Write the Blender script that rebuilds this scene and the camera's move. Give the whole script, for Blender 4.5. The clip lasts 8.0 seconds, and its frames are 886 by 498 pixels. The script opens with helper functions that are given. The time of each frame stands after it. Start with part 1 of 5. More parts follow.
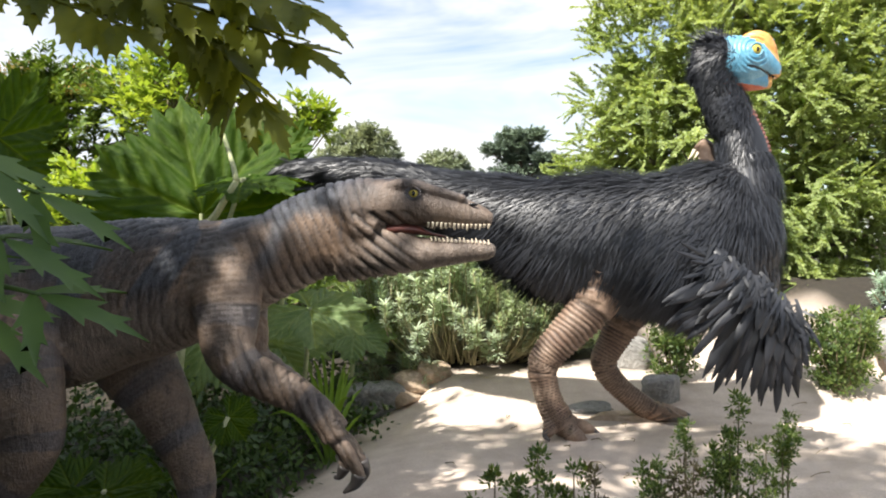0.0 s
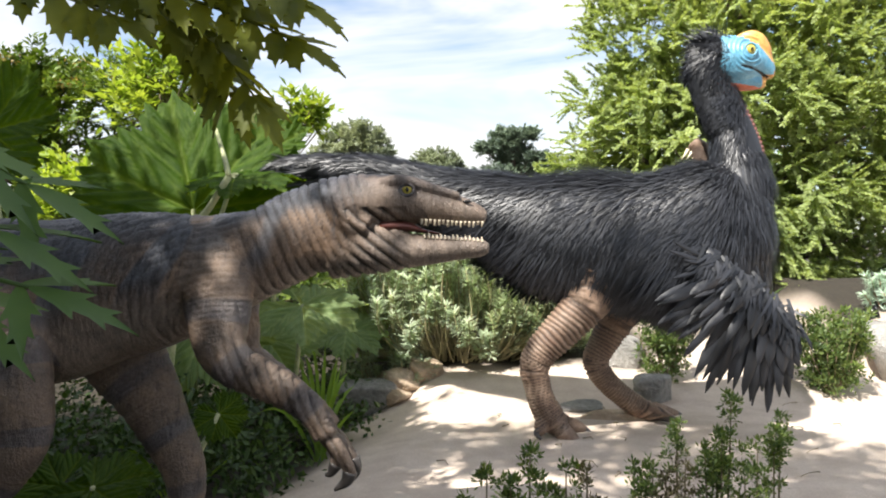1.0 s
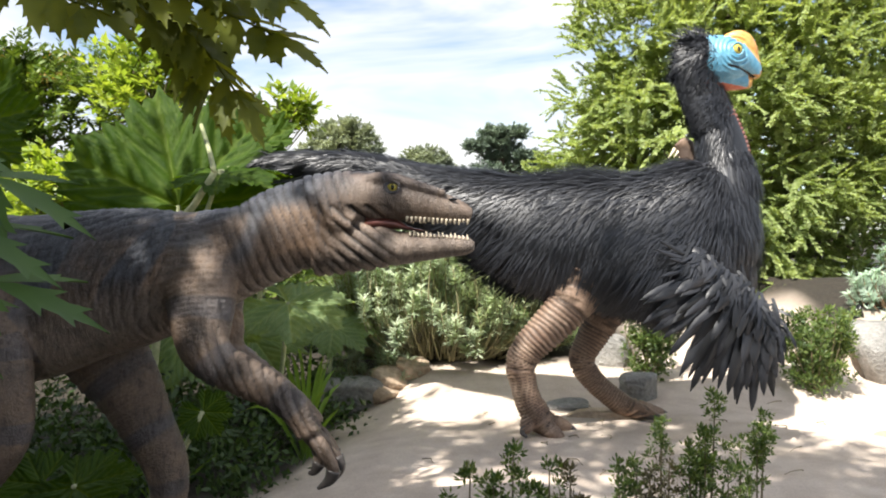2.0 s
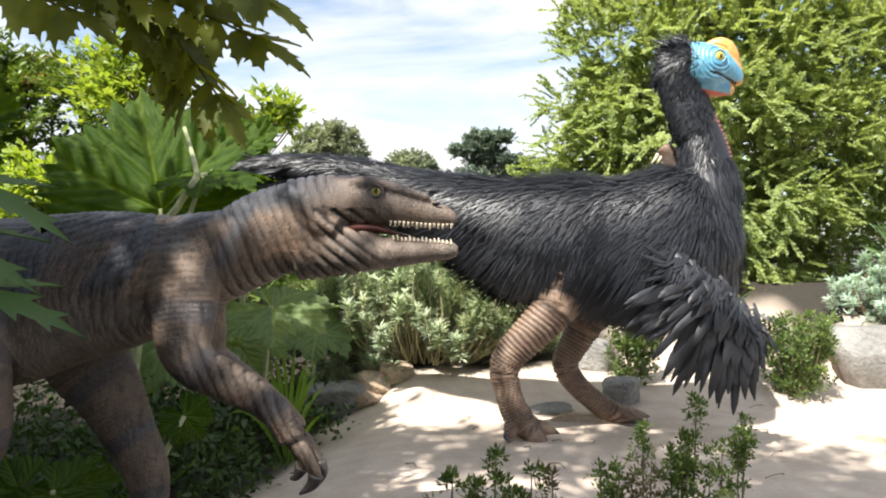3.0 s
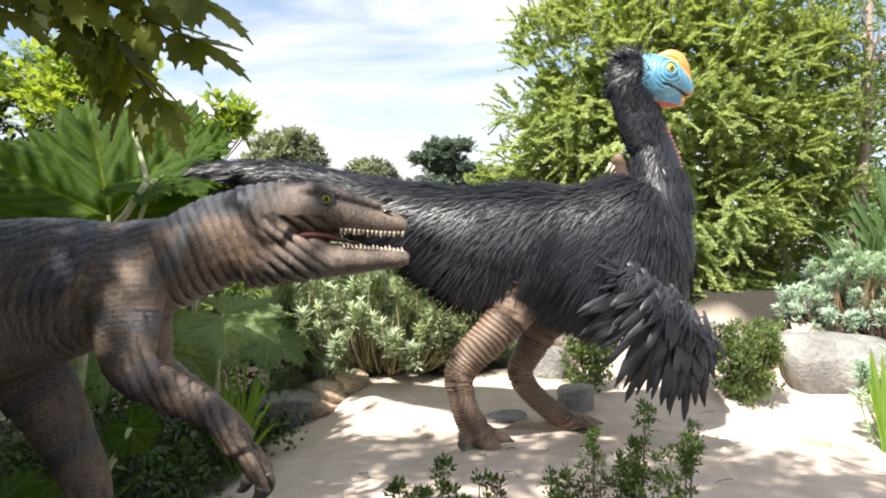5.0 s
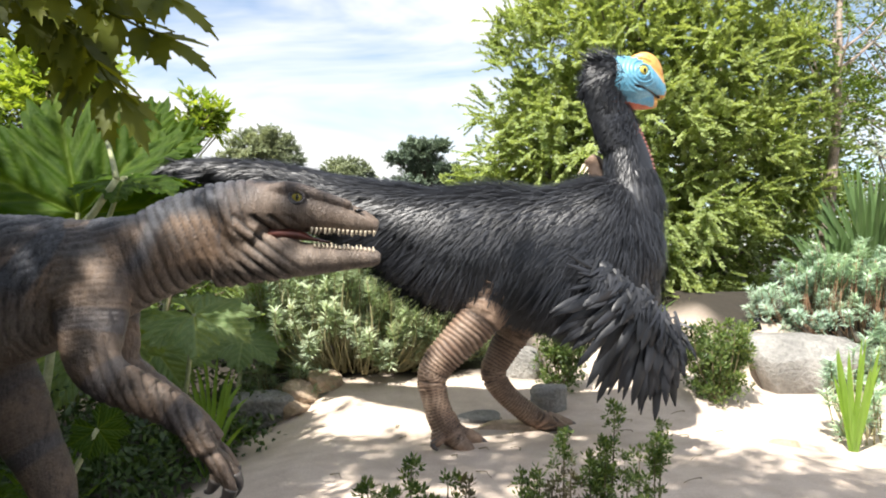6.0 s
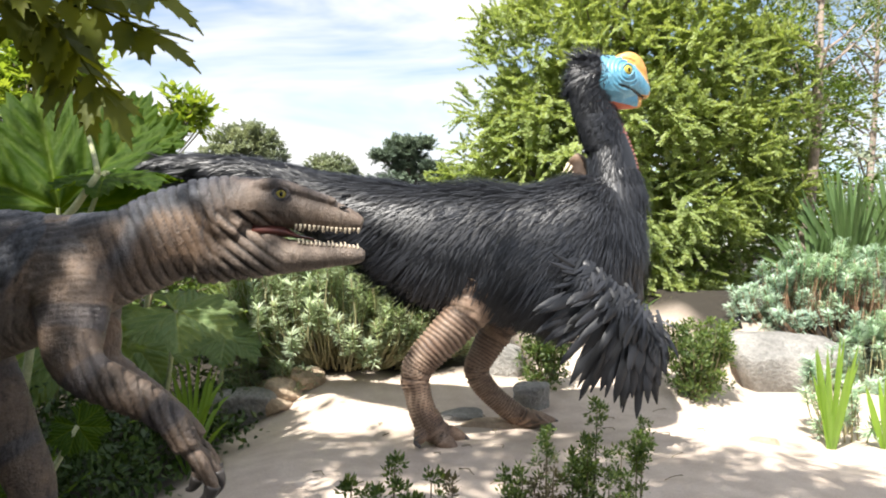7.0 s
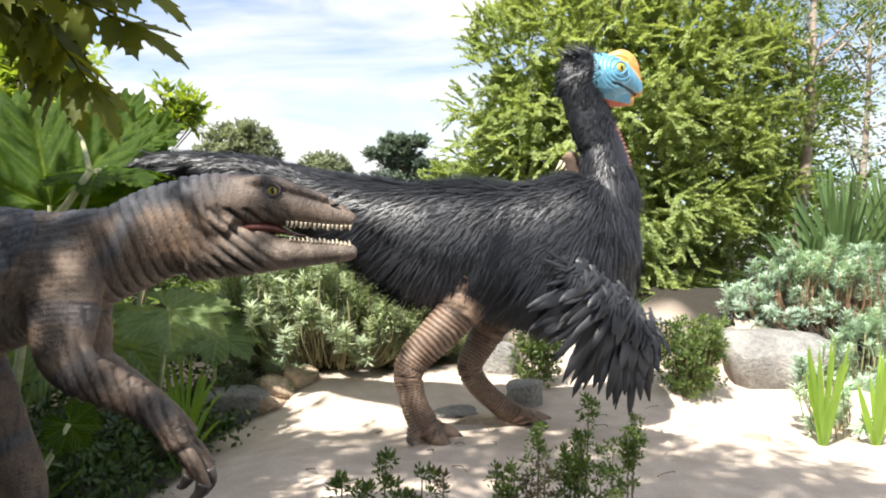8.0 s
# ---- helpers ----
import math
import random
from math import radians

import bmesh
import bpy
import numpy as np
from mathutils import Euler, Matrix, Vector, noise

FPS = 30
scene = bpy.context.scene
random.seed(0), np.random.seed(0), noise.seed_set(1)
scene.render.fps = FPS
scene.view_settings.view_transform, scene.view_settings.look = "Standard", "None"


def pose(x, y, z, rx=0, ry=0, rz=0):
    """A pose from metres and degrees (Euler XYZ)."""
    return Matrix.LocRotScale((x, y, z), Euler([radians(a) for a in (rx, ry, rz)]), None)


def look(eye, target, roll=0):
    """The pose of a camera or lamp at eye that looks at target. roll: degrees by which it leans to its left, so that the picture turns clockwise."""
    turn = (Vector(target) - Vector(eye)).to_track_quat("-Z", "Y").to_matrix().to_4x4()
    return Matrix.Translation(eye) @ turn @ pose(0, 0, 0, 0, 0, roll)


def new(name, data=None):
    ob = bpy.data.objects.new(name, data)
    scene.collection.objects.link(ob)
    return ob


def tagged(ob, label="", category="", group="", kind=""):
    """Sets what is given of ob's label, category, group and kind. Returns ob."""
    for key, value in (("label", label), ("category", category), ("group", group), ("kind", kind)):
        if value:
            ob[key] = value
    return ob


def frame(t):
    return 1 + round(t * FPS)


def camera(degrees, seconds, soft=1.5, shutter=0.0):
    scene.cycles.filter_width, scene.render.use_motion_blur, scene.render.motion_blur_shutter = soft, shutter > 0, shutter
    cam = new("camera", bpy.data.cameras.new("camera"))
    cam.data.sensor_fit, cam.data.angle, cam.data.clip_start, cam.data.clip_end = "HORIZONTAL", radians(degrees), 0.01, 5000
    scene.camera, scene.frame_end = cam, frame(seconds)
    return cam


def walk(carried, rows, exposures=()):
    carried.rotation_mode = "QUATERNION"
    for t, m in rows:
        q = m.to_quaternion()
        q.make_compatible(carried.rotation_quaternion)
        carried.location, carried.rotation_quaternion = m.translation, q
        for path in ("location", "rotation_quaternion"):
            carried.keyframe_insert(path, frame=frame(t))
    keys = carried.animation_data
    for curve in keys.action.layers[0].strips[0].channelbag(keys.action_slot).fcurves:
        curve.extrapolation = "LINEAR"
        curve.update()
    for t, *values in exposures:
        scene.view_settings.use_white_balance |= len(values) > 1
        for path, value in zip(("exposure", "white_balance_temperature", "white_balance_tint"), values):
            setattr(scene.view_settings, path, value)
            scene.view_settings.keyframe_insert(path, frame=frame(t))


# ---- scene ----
cam = camera(60.5, 8.0, soft=2.0)
PATH = [
    (0.0, pose(-0.020, -0.029, 1.499, 89.83, 0.88, 3.13)),
    (0.5, pose(-0.019, -0.020, 1.493, 89.78, 0.61, 2.90)),
    (1.0, pose(-0.024, -0.017, 1.495, 89.68, 0.43, 2.56)),
    (1.5, pose(-0.017, -0.006, 1.494, 89.47, 0.32, 2.18)),
    (3.0, pose(-0.006, -0.007, 1.496, 89.82, -0.02, 0.58)),
    (3.5, pose(-0.000, 0.000, 1.500, 90.00, -0.00, 0.00)),
    (4.0, pose(0.005, 0.002, 1.499, 90.23, -0.15, -0.64)),
    (4.5, pose(0.015, 0.003, 1.498, 90.38, -0.18, -1.54)),
    (6.0, pose(0.048, 0.009, 1.493, 90.47, -0.39, -4.18)),
    (6.5, pose(0.049, 0.011, 1.493, 90.32, -0.78, -5.08)),
    (7.0, pose(0.045, 0.008, 1.494, 90.29, -0.74, -5.41)),
    (7.5, pose(0.050, 0.008, 1.494, 90.29, -0.73, -5.60)),
    (8.0, pose(0.056, 0.007, 1.489, 90.17, -0.69, -5.81)),
]
walk(cam, PATH)

# ---- sky and sun ----
SUN_ELEVATION, SUN_AZIMUTH = radians(54), radians(214)   # azimuth clockwise from +y
world = bpy.data.worlds.new("world")
scene.world = world
world.use_nodes = True
wn, wl = world.node_tree.nodes, world.node_tree.links
wn.clear()
sky = wn.new("ShaderNodeTexSky")
sky.sky_type, sky.sun_disc = "NISHITA", False
sky.sun_elevation, sky.sun_rotation = SUN_ELEVATION, SUN_AZIMUTH
back = wn.new("ShaderNodeBackground")
back.inputs["Strength"].default_value = 0.092
wout = wn.new("ShaderNodeOutputWorld")
wco = wn.new("ShaderNodeTexCoord")
wmap = wn.new("ShaderNodeMapping")
wmap.inputs["Rotation"].default_value = (0.0, radians(24), radians(10))
wmap.inputs["Scale"].default_value = (1.3, 1.0, 4.5)
cloud = wn.new("ShaderNodeTexNoise")
cloud.inputs["Scale"].default_value, cloud.inputs["Detail"].default_value, cloud.inputs["Roughness"].default_value = 1.7, 5.0, 0.55
cloud.inputs["Distortion"].default_value = 0.5
veil = wn.new("ShaderNodeValToRGB")
veil.color_ramp.elements[0].position, veil.color_ramp.elements[0].color = 0.40, (0.10, 0.10, 0.10, 1)
veil.color_ramp.elements[1].position, veil.color_ramp.elements[1].color = 0.60, (1, 1, 1, 1)
cmix = wn.new("ShaderNodeMix")
cmix.data_type = "RGBA"
cmix.inputs[7].default_value = (5.85, 5.85, 5.9, 1)
wl.new(wco.outputs["Generated"], wmap.inputs[0])
wl.new(wmap.outputs[0], cloud.inputs["Vector"])
wl.new(cloud.outputs["Fac"], veil.inputs[0])
wl.new(veil.outputs[0], cmix.inputs[0])
wl.new(sky.outputs[0], cmix.inputs[6])
wl.new(cmix.outputs[2], back.inputs["Color"])
wl.new(back.outputs[0], wout.inputs["Surface"])

lamp = bpy.data.lights.new("sun", "SUN")
lamp.energy, lamp.angle, lamp.color = 5.0, radians(0.6), (1.0, 0.955, 0.885)
sun = new("sun", lamp)
sun.matrix_world = look((0, 0, 0), (-math.sin(SUN_AZIMUTH) * math.cos(SUN_ELEVATION), -math.cos(SUN_AZIMUTH) * math.cos(SUN_ELEVATION), -math.sin(SUN_ELEVATION)))
scene.view_settings.exposure = 1.2


# ---- materials ----
def material(name):
    m = bpy.data.materials.new(name)
    m.use_nodes = True
    m.node_tree.nodes.clear()
    nodes, links = m.node_tree.nodes, m.node_tree.links
    out = nodes.new("ShaderNodeOutputMaterial")
    bsdf = nodes.new("ShaderNodeBsdfPrincipled")
    links.new(bsdf.outputs[0], out.inputs[0])
    return m, nodes, links, bsdf, out


def tex_noise(nodes, links, scale, detail=6.0, rough=0.6, stretch=None):
    co = nodes.new("ShaderNodeTexCoord")
    n = nodes.new("ShaderNodeTexNoise")
    n.inputs["Scale"].default_value, n.inputs["Detail"].default_value, n.inputs["Roughness"].default_value = scale, detail, rough
    if stretch:
        mp = nodes.new("ShaderNodeMapping")
        mp.inputs["Scale"].default_value = stretch
        links.new(co.outputs["Object"], mp.inputs[0])
        links.new(mp.outputs[0], n.inputs["Vector"])
    else:
        links.new(co.outputs["Object"], n.inputs["Vector"])
    return n.outputs["Fac"]


def ramp(nodes, links, fac, stops):
    r = nodes.new("ShaderNodeValToRGB")
    while len(r.color_ramp.elements) < len(stops):
        r.color_ramp.elements.new(0.5)
    for e, (p, c) in zip(r.color_ramp.elements, stops):
        e.position, e.color = p, (*c, 1) if len(c) == 3 else c
    links.new(fac, r.inputs[0])
    return r.outputs[0]


def mix(nodes, links, fac, a, b, mode="MIX"):
    n = nodes.new("ShaderNodeMix")
    n.data_type, n.blend_type = "RGBA", mode
    for sock, v in ((n.inputs[0], fac), (n.inputs[6], a), (n.inputs[7], b)):
        if hasattr(v, "links") or hasattr(v, "is_linked"):
            links.new(v, sock)
        elif isinstance(v, (int, float)):
            sock.default_value = v
        else:
            sock.default_value = (*v, 1)
    return n.outputs[2]


def bump(nodes, links, bsdf, fac, strength, distance):
    b = nodes.new("ShaderNodeBump")
    b.inputs["Strength"].default_value, b.inputs["Distance"].default_value = strength, distance
    links.new(fac, b.inputs["Height"])
    links.new(b.outputs[0], bsdf.inputs["Normal"])
    return b


def plain_material(name, low, high, rough, scale=14.0, relief=0.4, depth=0.01):
    m, nodes, links, bsdf, _ = material(name)
    a = tex_noise(nodes, links, scale)
    b = tex_noise(nodes, links, scale * 7)
    c = ramp(nodes, links, a, [(0.3, low), (0.72, high)])
    d = ramp(nodes, links, b, [(0.3, (0.72, 0.72, 0.72)), (0.7, (1.15, 1.15, 1.15))])
    links.new(mix(nodes, links, 1.0, c, d, "MULTIPLY"), bsdf.inputs["Base Color"])
    bsdf.inputs["Roughness"].default_value = rough
    bump(nodes, links, bsdf, b, relief, depth)
    return m


def leaf_material(name, low, high, rough=0.45, glow=0.35, tint=(1.25, 1.2, 0.5), patch=1.5):
    """Leaves differ one from another; light passes partly through them."""
    m, nodes, links, bsdf, out = material(name)
    geo = nodes.new("ShaderNodeNewGeometry")
    c = ramp(nodes, links, geo.outputs["Random Per Island"], [(0.0, low), (1.0, high)])
    big = ramp(nodes, links, tex_noise(nodes, links, patch, 3.0), [(0.3, (0.75, 0.78, 0.8)), (0.7, (1.2, 1.15, 1.0))])
    c = mix(nodes, links, 1.0, c, big, "MULTIPLY")
    links.new(c, bsdf.inputs["Base Color"])
    bsdf.inputs["Roughness"].default_value = rough
    tr = nodes.new("ShaderNodeBsdfTranslucent")
    links.new(mix(nodes, links, 1.0, c, tint, "MULTIPLY"), tr.inputs["Color"])
    ms = nodes.new("ShaderNodeMixShader")
    ms.inputs[0].default_value = glow
    links.new(bsdf.outputs[0], ms.inputs[1])
    links.new(tr.outputs[0], ms.inputs[2])
    links.new(ms.outputs[0], out.inputs[0])
    return m


# ---- mesh tools ----
class Soup:
    """Collects vertices, faces and material slots for one mesh."""
    def __init__(self):
        self.v, self.f, self.m, self.n = [], [], [], 0

    def add(self, verts, faces, slot=0):
        verts = np.asarray(verts, dtype=float).reshape(-1, 3)
        faces = np.asarray(faces, dtype=int)
        self.v.append(verts)
        self.f.extend((faces + self.n).tolist())
        self.m.extend([slot] * len(faces))
        self.n += len(verts)

    def mesh(self, name, mats, smooth=True):
        me = bpy.data.meshes.new(name)
        me.from_pydata(np.vstack(self.v).tolist(), [], self.f)
        for m in mats:
            me.materials.append(m)
        me.polygons.foreach_set("material_index", self.m)
        me.polygons.foreach_set("use_smooth", [smooth] * len(self.f))
        me.update()
        return me


def ring_tube(secs, sides=20):
    """A closed tube through sections (x, y, z, half height, half depth)."""
    s = np.asarray(secs, dtype=float)
    if s.shape[1] == 4:
        s = np.hstack([s, s[:, 3:4]])
    c = s[:, :3]
    t = np.gradient(c, axis=0)
    t /= np.linalg.norm(t, axis=1)[:, None]
    deep = np.tile([0.0, 1.0, 0.0], (len(c), 1))
    deep -= t * (deep * t).sum(1)[:, None]
    deep /= np.linalg.norm(deep, axis=1)[:, None] + 1e-9
    up = np.cross(deep, t)
    a = np.linspace(0, 2 * np.pi, sides, endpoint=False)
    v = c[:, None] + np.cos(a)[None, :, None] * deep[:, None] * s[:, None, 4:5] + np.sin(a)[None, :, None] * up[:, None] * s[:, None, 3:4]
    n = len(c)
    f = [[i * sides + j, i * sides + (j + 1) % sides, (i + 1) * sides + (j + 1) % sides, (i + 1) * sides + j] for i in range(n - 1) for j in range(sides)]
    v = np.vstack([v.reshape(-1, 3), c[0], c[-1]])
    caps = [[(j + 1) % sides, j, n * sides, n * sides] for j in range(sides)] + [[(n - 1) * sides + j, (n - 1) * sides + (j + 1) % sides, n * sides + 1, n * sides + 1] for j in range(sides)]
    return v, f, [q[:3] for q in caps]


def smooth_path(secs, steps=4):
    """Catmull-Rom through the sections."""
    s = np.asarray(secs, dtype=float)
    p = np.vstack([2 * s[0] - s[1], s, 2 * s[-1] - s[-2]])
    out = []
    for i in range(1, len(p) - 2):
        for k in range(steps):
            u = k / steps
            out.append(0.5 * (2 * p[i] + (p[i + 1] - p[i - 1]) * u + (2 * p[i - 1] - 5 * p[i] + 4 * p[i + 1] - p[i + 2]) * u * u + (3 * p[i] - p[i - 1] - 3 * p[i + 1] + p[i + 2]) * u ** 3))
    out.append(s[-1])
    out = np.array(out)
    out[:, 3:] = np.maximum(out[:, 3:], 0.002)
    return out


def add_tube(soup, secs, sides=20, steps=4, slot=0):
    v, f, caps = ring_tube(smooth_path(secs, steps), sides)
    base = soup.n
    soup.add(v, f, slot)
    soup.f.extend((np.asarray(caps) + base).tolist())
    soup.m.extend([slot] * len(caps))


def fused(soup, voxel, relax=4):
    """One skin round all tubes of the soup: arrays of vertices and faces."""
    me = soup.mesh("fused", [])
    ob = new("fused", me)
    r = ob.modifiers.new("skin", "REMESH")
    r.mode, r.voxel_size = "VOXEL", voxel
    sm = ob.modifiers.new("relax", "SMOOTH")
    sm.factor, sm.iterations = 0.5, relax
    done = bpy.data.meshes.new_from_object(ob.evaluated_get(bpy.context.evaluated_depsgraph_get()))
    bpy.data.objects.remove(ob)
    v = np.empty(len(done.vertices) * 3)
    done.vertices.foreach_get("co", v)
    nrm = np.empty(len(done.vertices) * 3)
    done.vertices.foreach_get("normal", nrm)
    faces = [list(p.vertices) for p in done.polygons]
    bpy.data.meshes.remove(done)
    return v.reshape(-1, 3), nrm.reshape(-1, 3), faces


def near_tube(points, secs):
    """For each point: how far it lies from the tube's line in tube radii, and how far along (0 to 1)."""
    s = smooth_path(secs, 5)
    n = len(s)
    best, along = np.full(len(points), 1e9), np.zeros(len(points))
    tangent = np.gradient(s[:, :3], axis=0)
    for i, row in enumerate(s):
        off = points - row[:3]
        d = np.linalg.norm(off, axis=1) / max(row[3], row[4])
        hit = d < best
        best[hit] = d[hit]
        shift = (off[hit] @ tangent[i]) / (tangent[i] @ tangent[i])
        along[hit] = (i + np.clip(shift, -0.7, 0.7)) / (n - 1)
    return best, along


def unit(a):
    return a / (np.linalg.norm(a, axis=-1, keepdims=True) + 1e-9)


def scatter(soup, shape, faces, pos, along, normal, size, slot=0):
    """Copies of a small shape (x along, y across, z its normal) at the places."""
    shape, pos = np.asarray(shape, float), np.asarray(pos, float)
    x = unit(np.asarray(along, float))
    y = unit(np.cross(normal, x))
    z = np.cross(x, y)
    size = np.broadcast_to(np.asarray(size, float).reshape(len(pos) if np.ndim(size) else 1, -1), (len(pos), np.shape(np.asarray(size, float).reshape(len(pos) if np.ndim(size) else 1, -1))[1]))
    if size.shape[1] == 1:
        size = np.repeat(size, 3, axis=1)
    v = pos[:, None] + x[:, None] * (shape[None, :, 0:1] * size[:, None, 0:1]) + y[:, None] * (shape[None, :, 1:2] * size[:, None, 1:2]) + z[:, None] * (shape[None, :, 2:3] * size[:, None, 2:3])
    f = np.asarray(faces)
    all_f = (f[None] + (np.arange(len(pos)) * len(shape))[:, None, None]).reshape(-1, f.shape[1])
    soup.add(v.reshape(-1, 3), all_f, slot)


rng = np.random.default_rng(7)


def directions(n, lift=0.0):
    d = rng.normal(size=(n, 3))
    d[:, 2] += lift
    return unit(d)


LEAF = [(0, 0, 0), (0.45, 0.22, 0.05), (1, 0, -0.06), (0.45, -0.22, 0.05), (0.45, 0, -0.02)]
LEAF_F = [(0, 4, 1), (1, 4, 2), (2, 4, 3), (3, 4, 0)]
SMALL = [(0, 0, 0), (0.5, 0.24, 0.08), (1, 0, -0.05), (0.5, -0.24, 0.08)]
SMALL_F = [(0, 2, 1), (0, 3, 2)]


def in_ellipsoid(n, centre, half, hollow=0.0):
    d = directions(n)
    r = (hollow + (1 - hollow) * rng.random(n)) ** (1 / 2.2)
    return np.asarray(centre) + d * r[:, None] * np.asarray(half)


def part(name, soup, mats, parent=None, label="", smooth=True):
    ob = new(name, soup.mesh(name, mats if isinstance(mats, list) else [mats], smooth))
    ob.parent = parent
    return tagged(ob, label) if label else ob


def thing(name, label, category, group="", kind=""):
    return tagged(new(name), label, category, group, kind)


def step(a, b, v):
    t = np.clip((np.asarray(v, float) - a) / (b - a), 0, 1)
    return t * t * (3 - 2 * t)


def ground_height(x, y):
    """Sand mound under the feathered statue, lower beds to both sides, a bank behind."""
    x, y = np.asarray(x, float), np.asarray(y, float)
    mound = 0.20 * step(-1.5, -0.35, x + 0.10 * (4.5 - y)) * (1 - 0.5 * step(2.2, 3.4, x) * (1 - step(5.4, 6.4, y)))
    bank = 0.30 * step(5.2, 7.2, y) * (1 - 0.8 * (1 - step(-1.0, -0.2, x)) * (1 - step(6.4, 7.4, y))) * (1 - step(2.9, 3.6, x) * (1 - step(6.85, 7.15, y))) + 0.42 * step(6.8, 10.0, y)
    shelf = 0.26 * step(3.1, 3.5, x) * step(6.9, 7.15, y) * (1 - step(8.5, 10, y))
    near = -0.12 * (1 - step(1.5, 4.0, y))
    soft = 0.030 * np.sin(1.3 * x + 0.7 * y) * np.sin(0.9 * y - 0.5 * x) + 0.014 * np.sin(4.1 * x + 1.0) * np.sin(3.7 * y) + 0.006 * np.sin(9.3 * x + 2 * y) * np.sin(8.1 * y - x)
    return 0.06 + mound + bank + shelf + near + soft * np.clip(1.5 - np.abs(y - 5) / 8, 0, 1)


def ground_at(x, y):
    return float(ground_height(x, y))


# ---- the sections of the two statues: x, y, z, half height, half depth, in metres ----
RAPTOR_TRUNK = [
    (-3.849, 2.900, 1.330, 0.043, 0.043), (-3.310, 2.900, 1.308, 0.119, 0.108),
    (-2.771, 2.900, 1.276, 0.227, 0.183), (-2.339, 2.900, 1.260, 0.324, 0.237),
    (-1.951, 2.900, 1.269, 0.345, 0.255), (-1.692, 2.900, 1.286, 0.324, 0.255),
    (-1.476, 2.900, 1.334, 0.293, 0.242), (-1.260, 2.900, 1.371, 0.268, 0.224),
    (-1.066, 2.900, 1.410, 0.220, 0.190), (-0.947, 2.900, 1.456, 0.188, 0.162),
    (-0.829, 2.900, 1.508, 0.162, 0.134), (-0.721, 2.900, 1.576, 0.166, 0.121),
    (-0.613, 2.900, 1.603, 0.178, 0.112), (-0.516, 2.900, 1.604, 0.160, 0.108),
]
RAPTOR_SKULL = [
    (-0.613, 2.900, 1.653, 0.142, 0.112), (-0.526, 2.900, 1.685, 0.125, 0.117),
    (-0.440, 2.900, 1.701, 0.106, 0.114), (-0.354, 2.900, 1.703, 0.093, 0.099),
    (-0.278, 2.900, 1.692, 0.082, 0.082), (-0.192, 2.900, 1.675, 0.067, 0.067),
    (-0.127, 2.900, 1.660, 0.056, 0.056), (-0.069, 2.900, 1.647, 0.043, 0.045),
    (-0.022, 2.900, 1.632, 0.024, 0.028),
]
RAPTOR_JAW = [
    (-0.613, 2.900, 1.539, 0.142, 0.104), (-0.516, 2.900, 1.532, 0.125, 0.106),
    (-0.429, 2.900, 1.526, 0.108, 0.101), (-0.371, 2.900, 1.519, 0.095, 0.091),
    (-0.311, 2.900, 1.511, 0.071, 0.078), (-0.214, 2.900, 1.513, 0.056, 0.065),
    (-0.106, 2.900, 1.517, 0.043, 0.050), (-0.041, 2.900, 1.517, 0.035, 0.037),
    (-0.009, 2.900, 1.515, 0.019, 0.024),
]
RAPTOR_ARM_NEAR = [
    (-1.069, 2.880, 1.502, 0.129, 0.064), (-1.017, 2.790, 1.409, 0.145, 0.079),
    (-0.980, 2.730, 1.303, 0.130, 0.083), (-0.960, 2.690, 1.202, 0.112, 0.079),
    (-0.938, 2.660, 1.125, 0.094, 0.074), (-0.885, 2.640, 1.072, 0.082, 0.069),
    (-0.800, 2.630, 1.033, 0.075, 0.062), (-0.715, 2.630, 0.990, 0.068, 0.056),
    (-0.640, 2.630, 0.940, 0.060, 0.052), (-0.585, 2.630, 0.882, 0.055, 0.050),
    (-0.556, 2.630, 0.825, 0.050, 0.049),
]
RAPTOR_ARM_FAR = [
    (-1.070, 3.100, 1.318, 0.138, 0.092), (-1.049, 3.140, 1.152, 0.112, 0.084),
    (-1.020, 3.160, 1.032, 0.089, 0.075), (-0.903, 3.160, 0.938, 0.080, 0.066),
    (-0.785, 3.160, 0.856, 0.066, 0.059), (-0.691, 3.160, 0.785, 0.052, 0.052),
    (-0.644, 3.160, 0.726, 0.047, 0.047),
]
RAPTOR_LEG_FAR = [
    (-1.603, 3.060, 1.229, 0.228, 0.114), (-1.504, 3.090, 1.042, 0.184, 0.110),
    (-1.400, 3.090, 0.882, 0.143, 0.101), (-1.331, 3.090, 0.744, 0.115, 0.092),
    (-1.262, 3.090, 0.606, 0.097, 0.083), (-1.239, 3.090, 0.468, 0.078, 0.074),
    (-1.285, 3.090, 0.330, 0.064, 0.064), (-1.354, 3.090, 0.215, 0.060, 0.060),
    (-1.377, 3.090, 0.123, 0.055, 0.064),
]
RAPTOR_LEG_NEAR = [
    (-1.890, 2.720, 1.259, 0.263, 0.121), (-1.789, 2.660, 1.086, 0.238, 0.119),
    (-1.717, 2.640, 0.952, 0.181, 0.108), (-1.687, 2.640, 0.814, 0.130, 0.094),
    (-1.727, 2.640, 0.697, 0.090, 0.082), (-1.835, 2.640, 0.559, 0.071, 0.067),
    (-1.913, 2.640, 0.441, 0.059, 0.059), (-1.894, 2.640, 0.382, 0.055, 0.059),
]
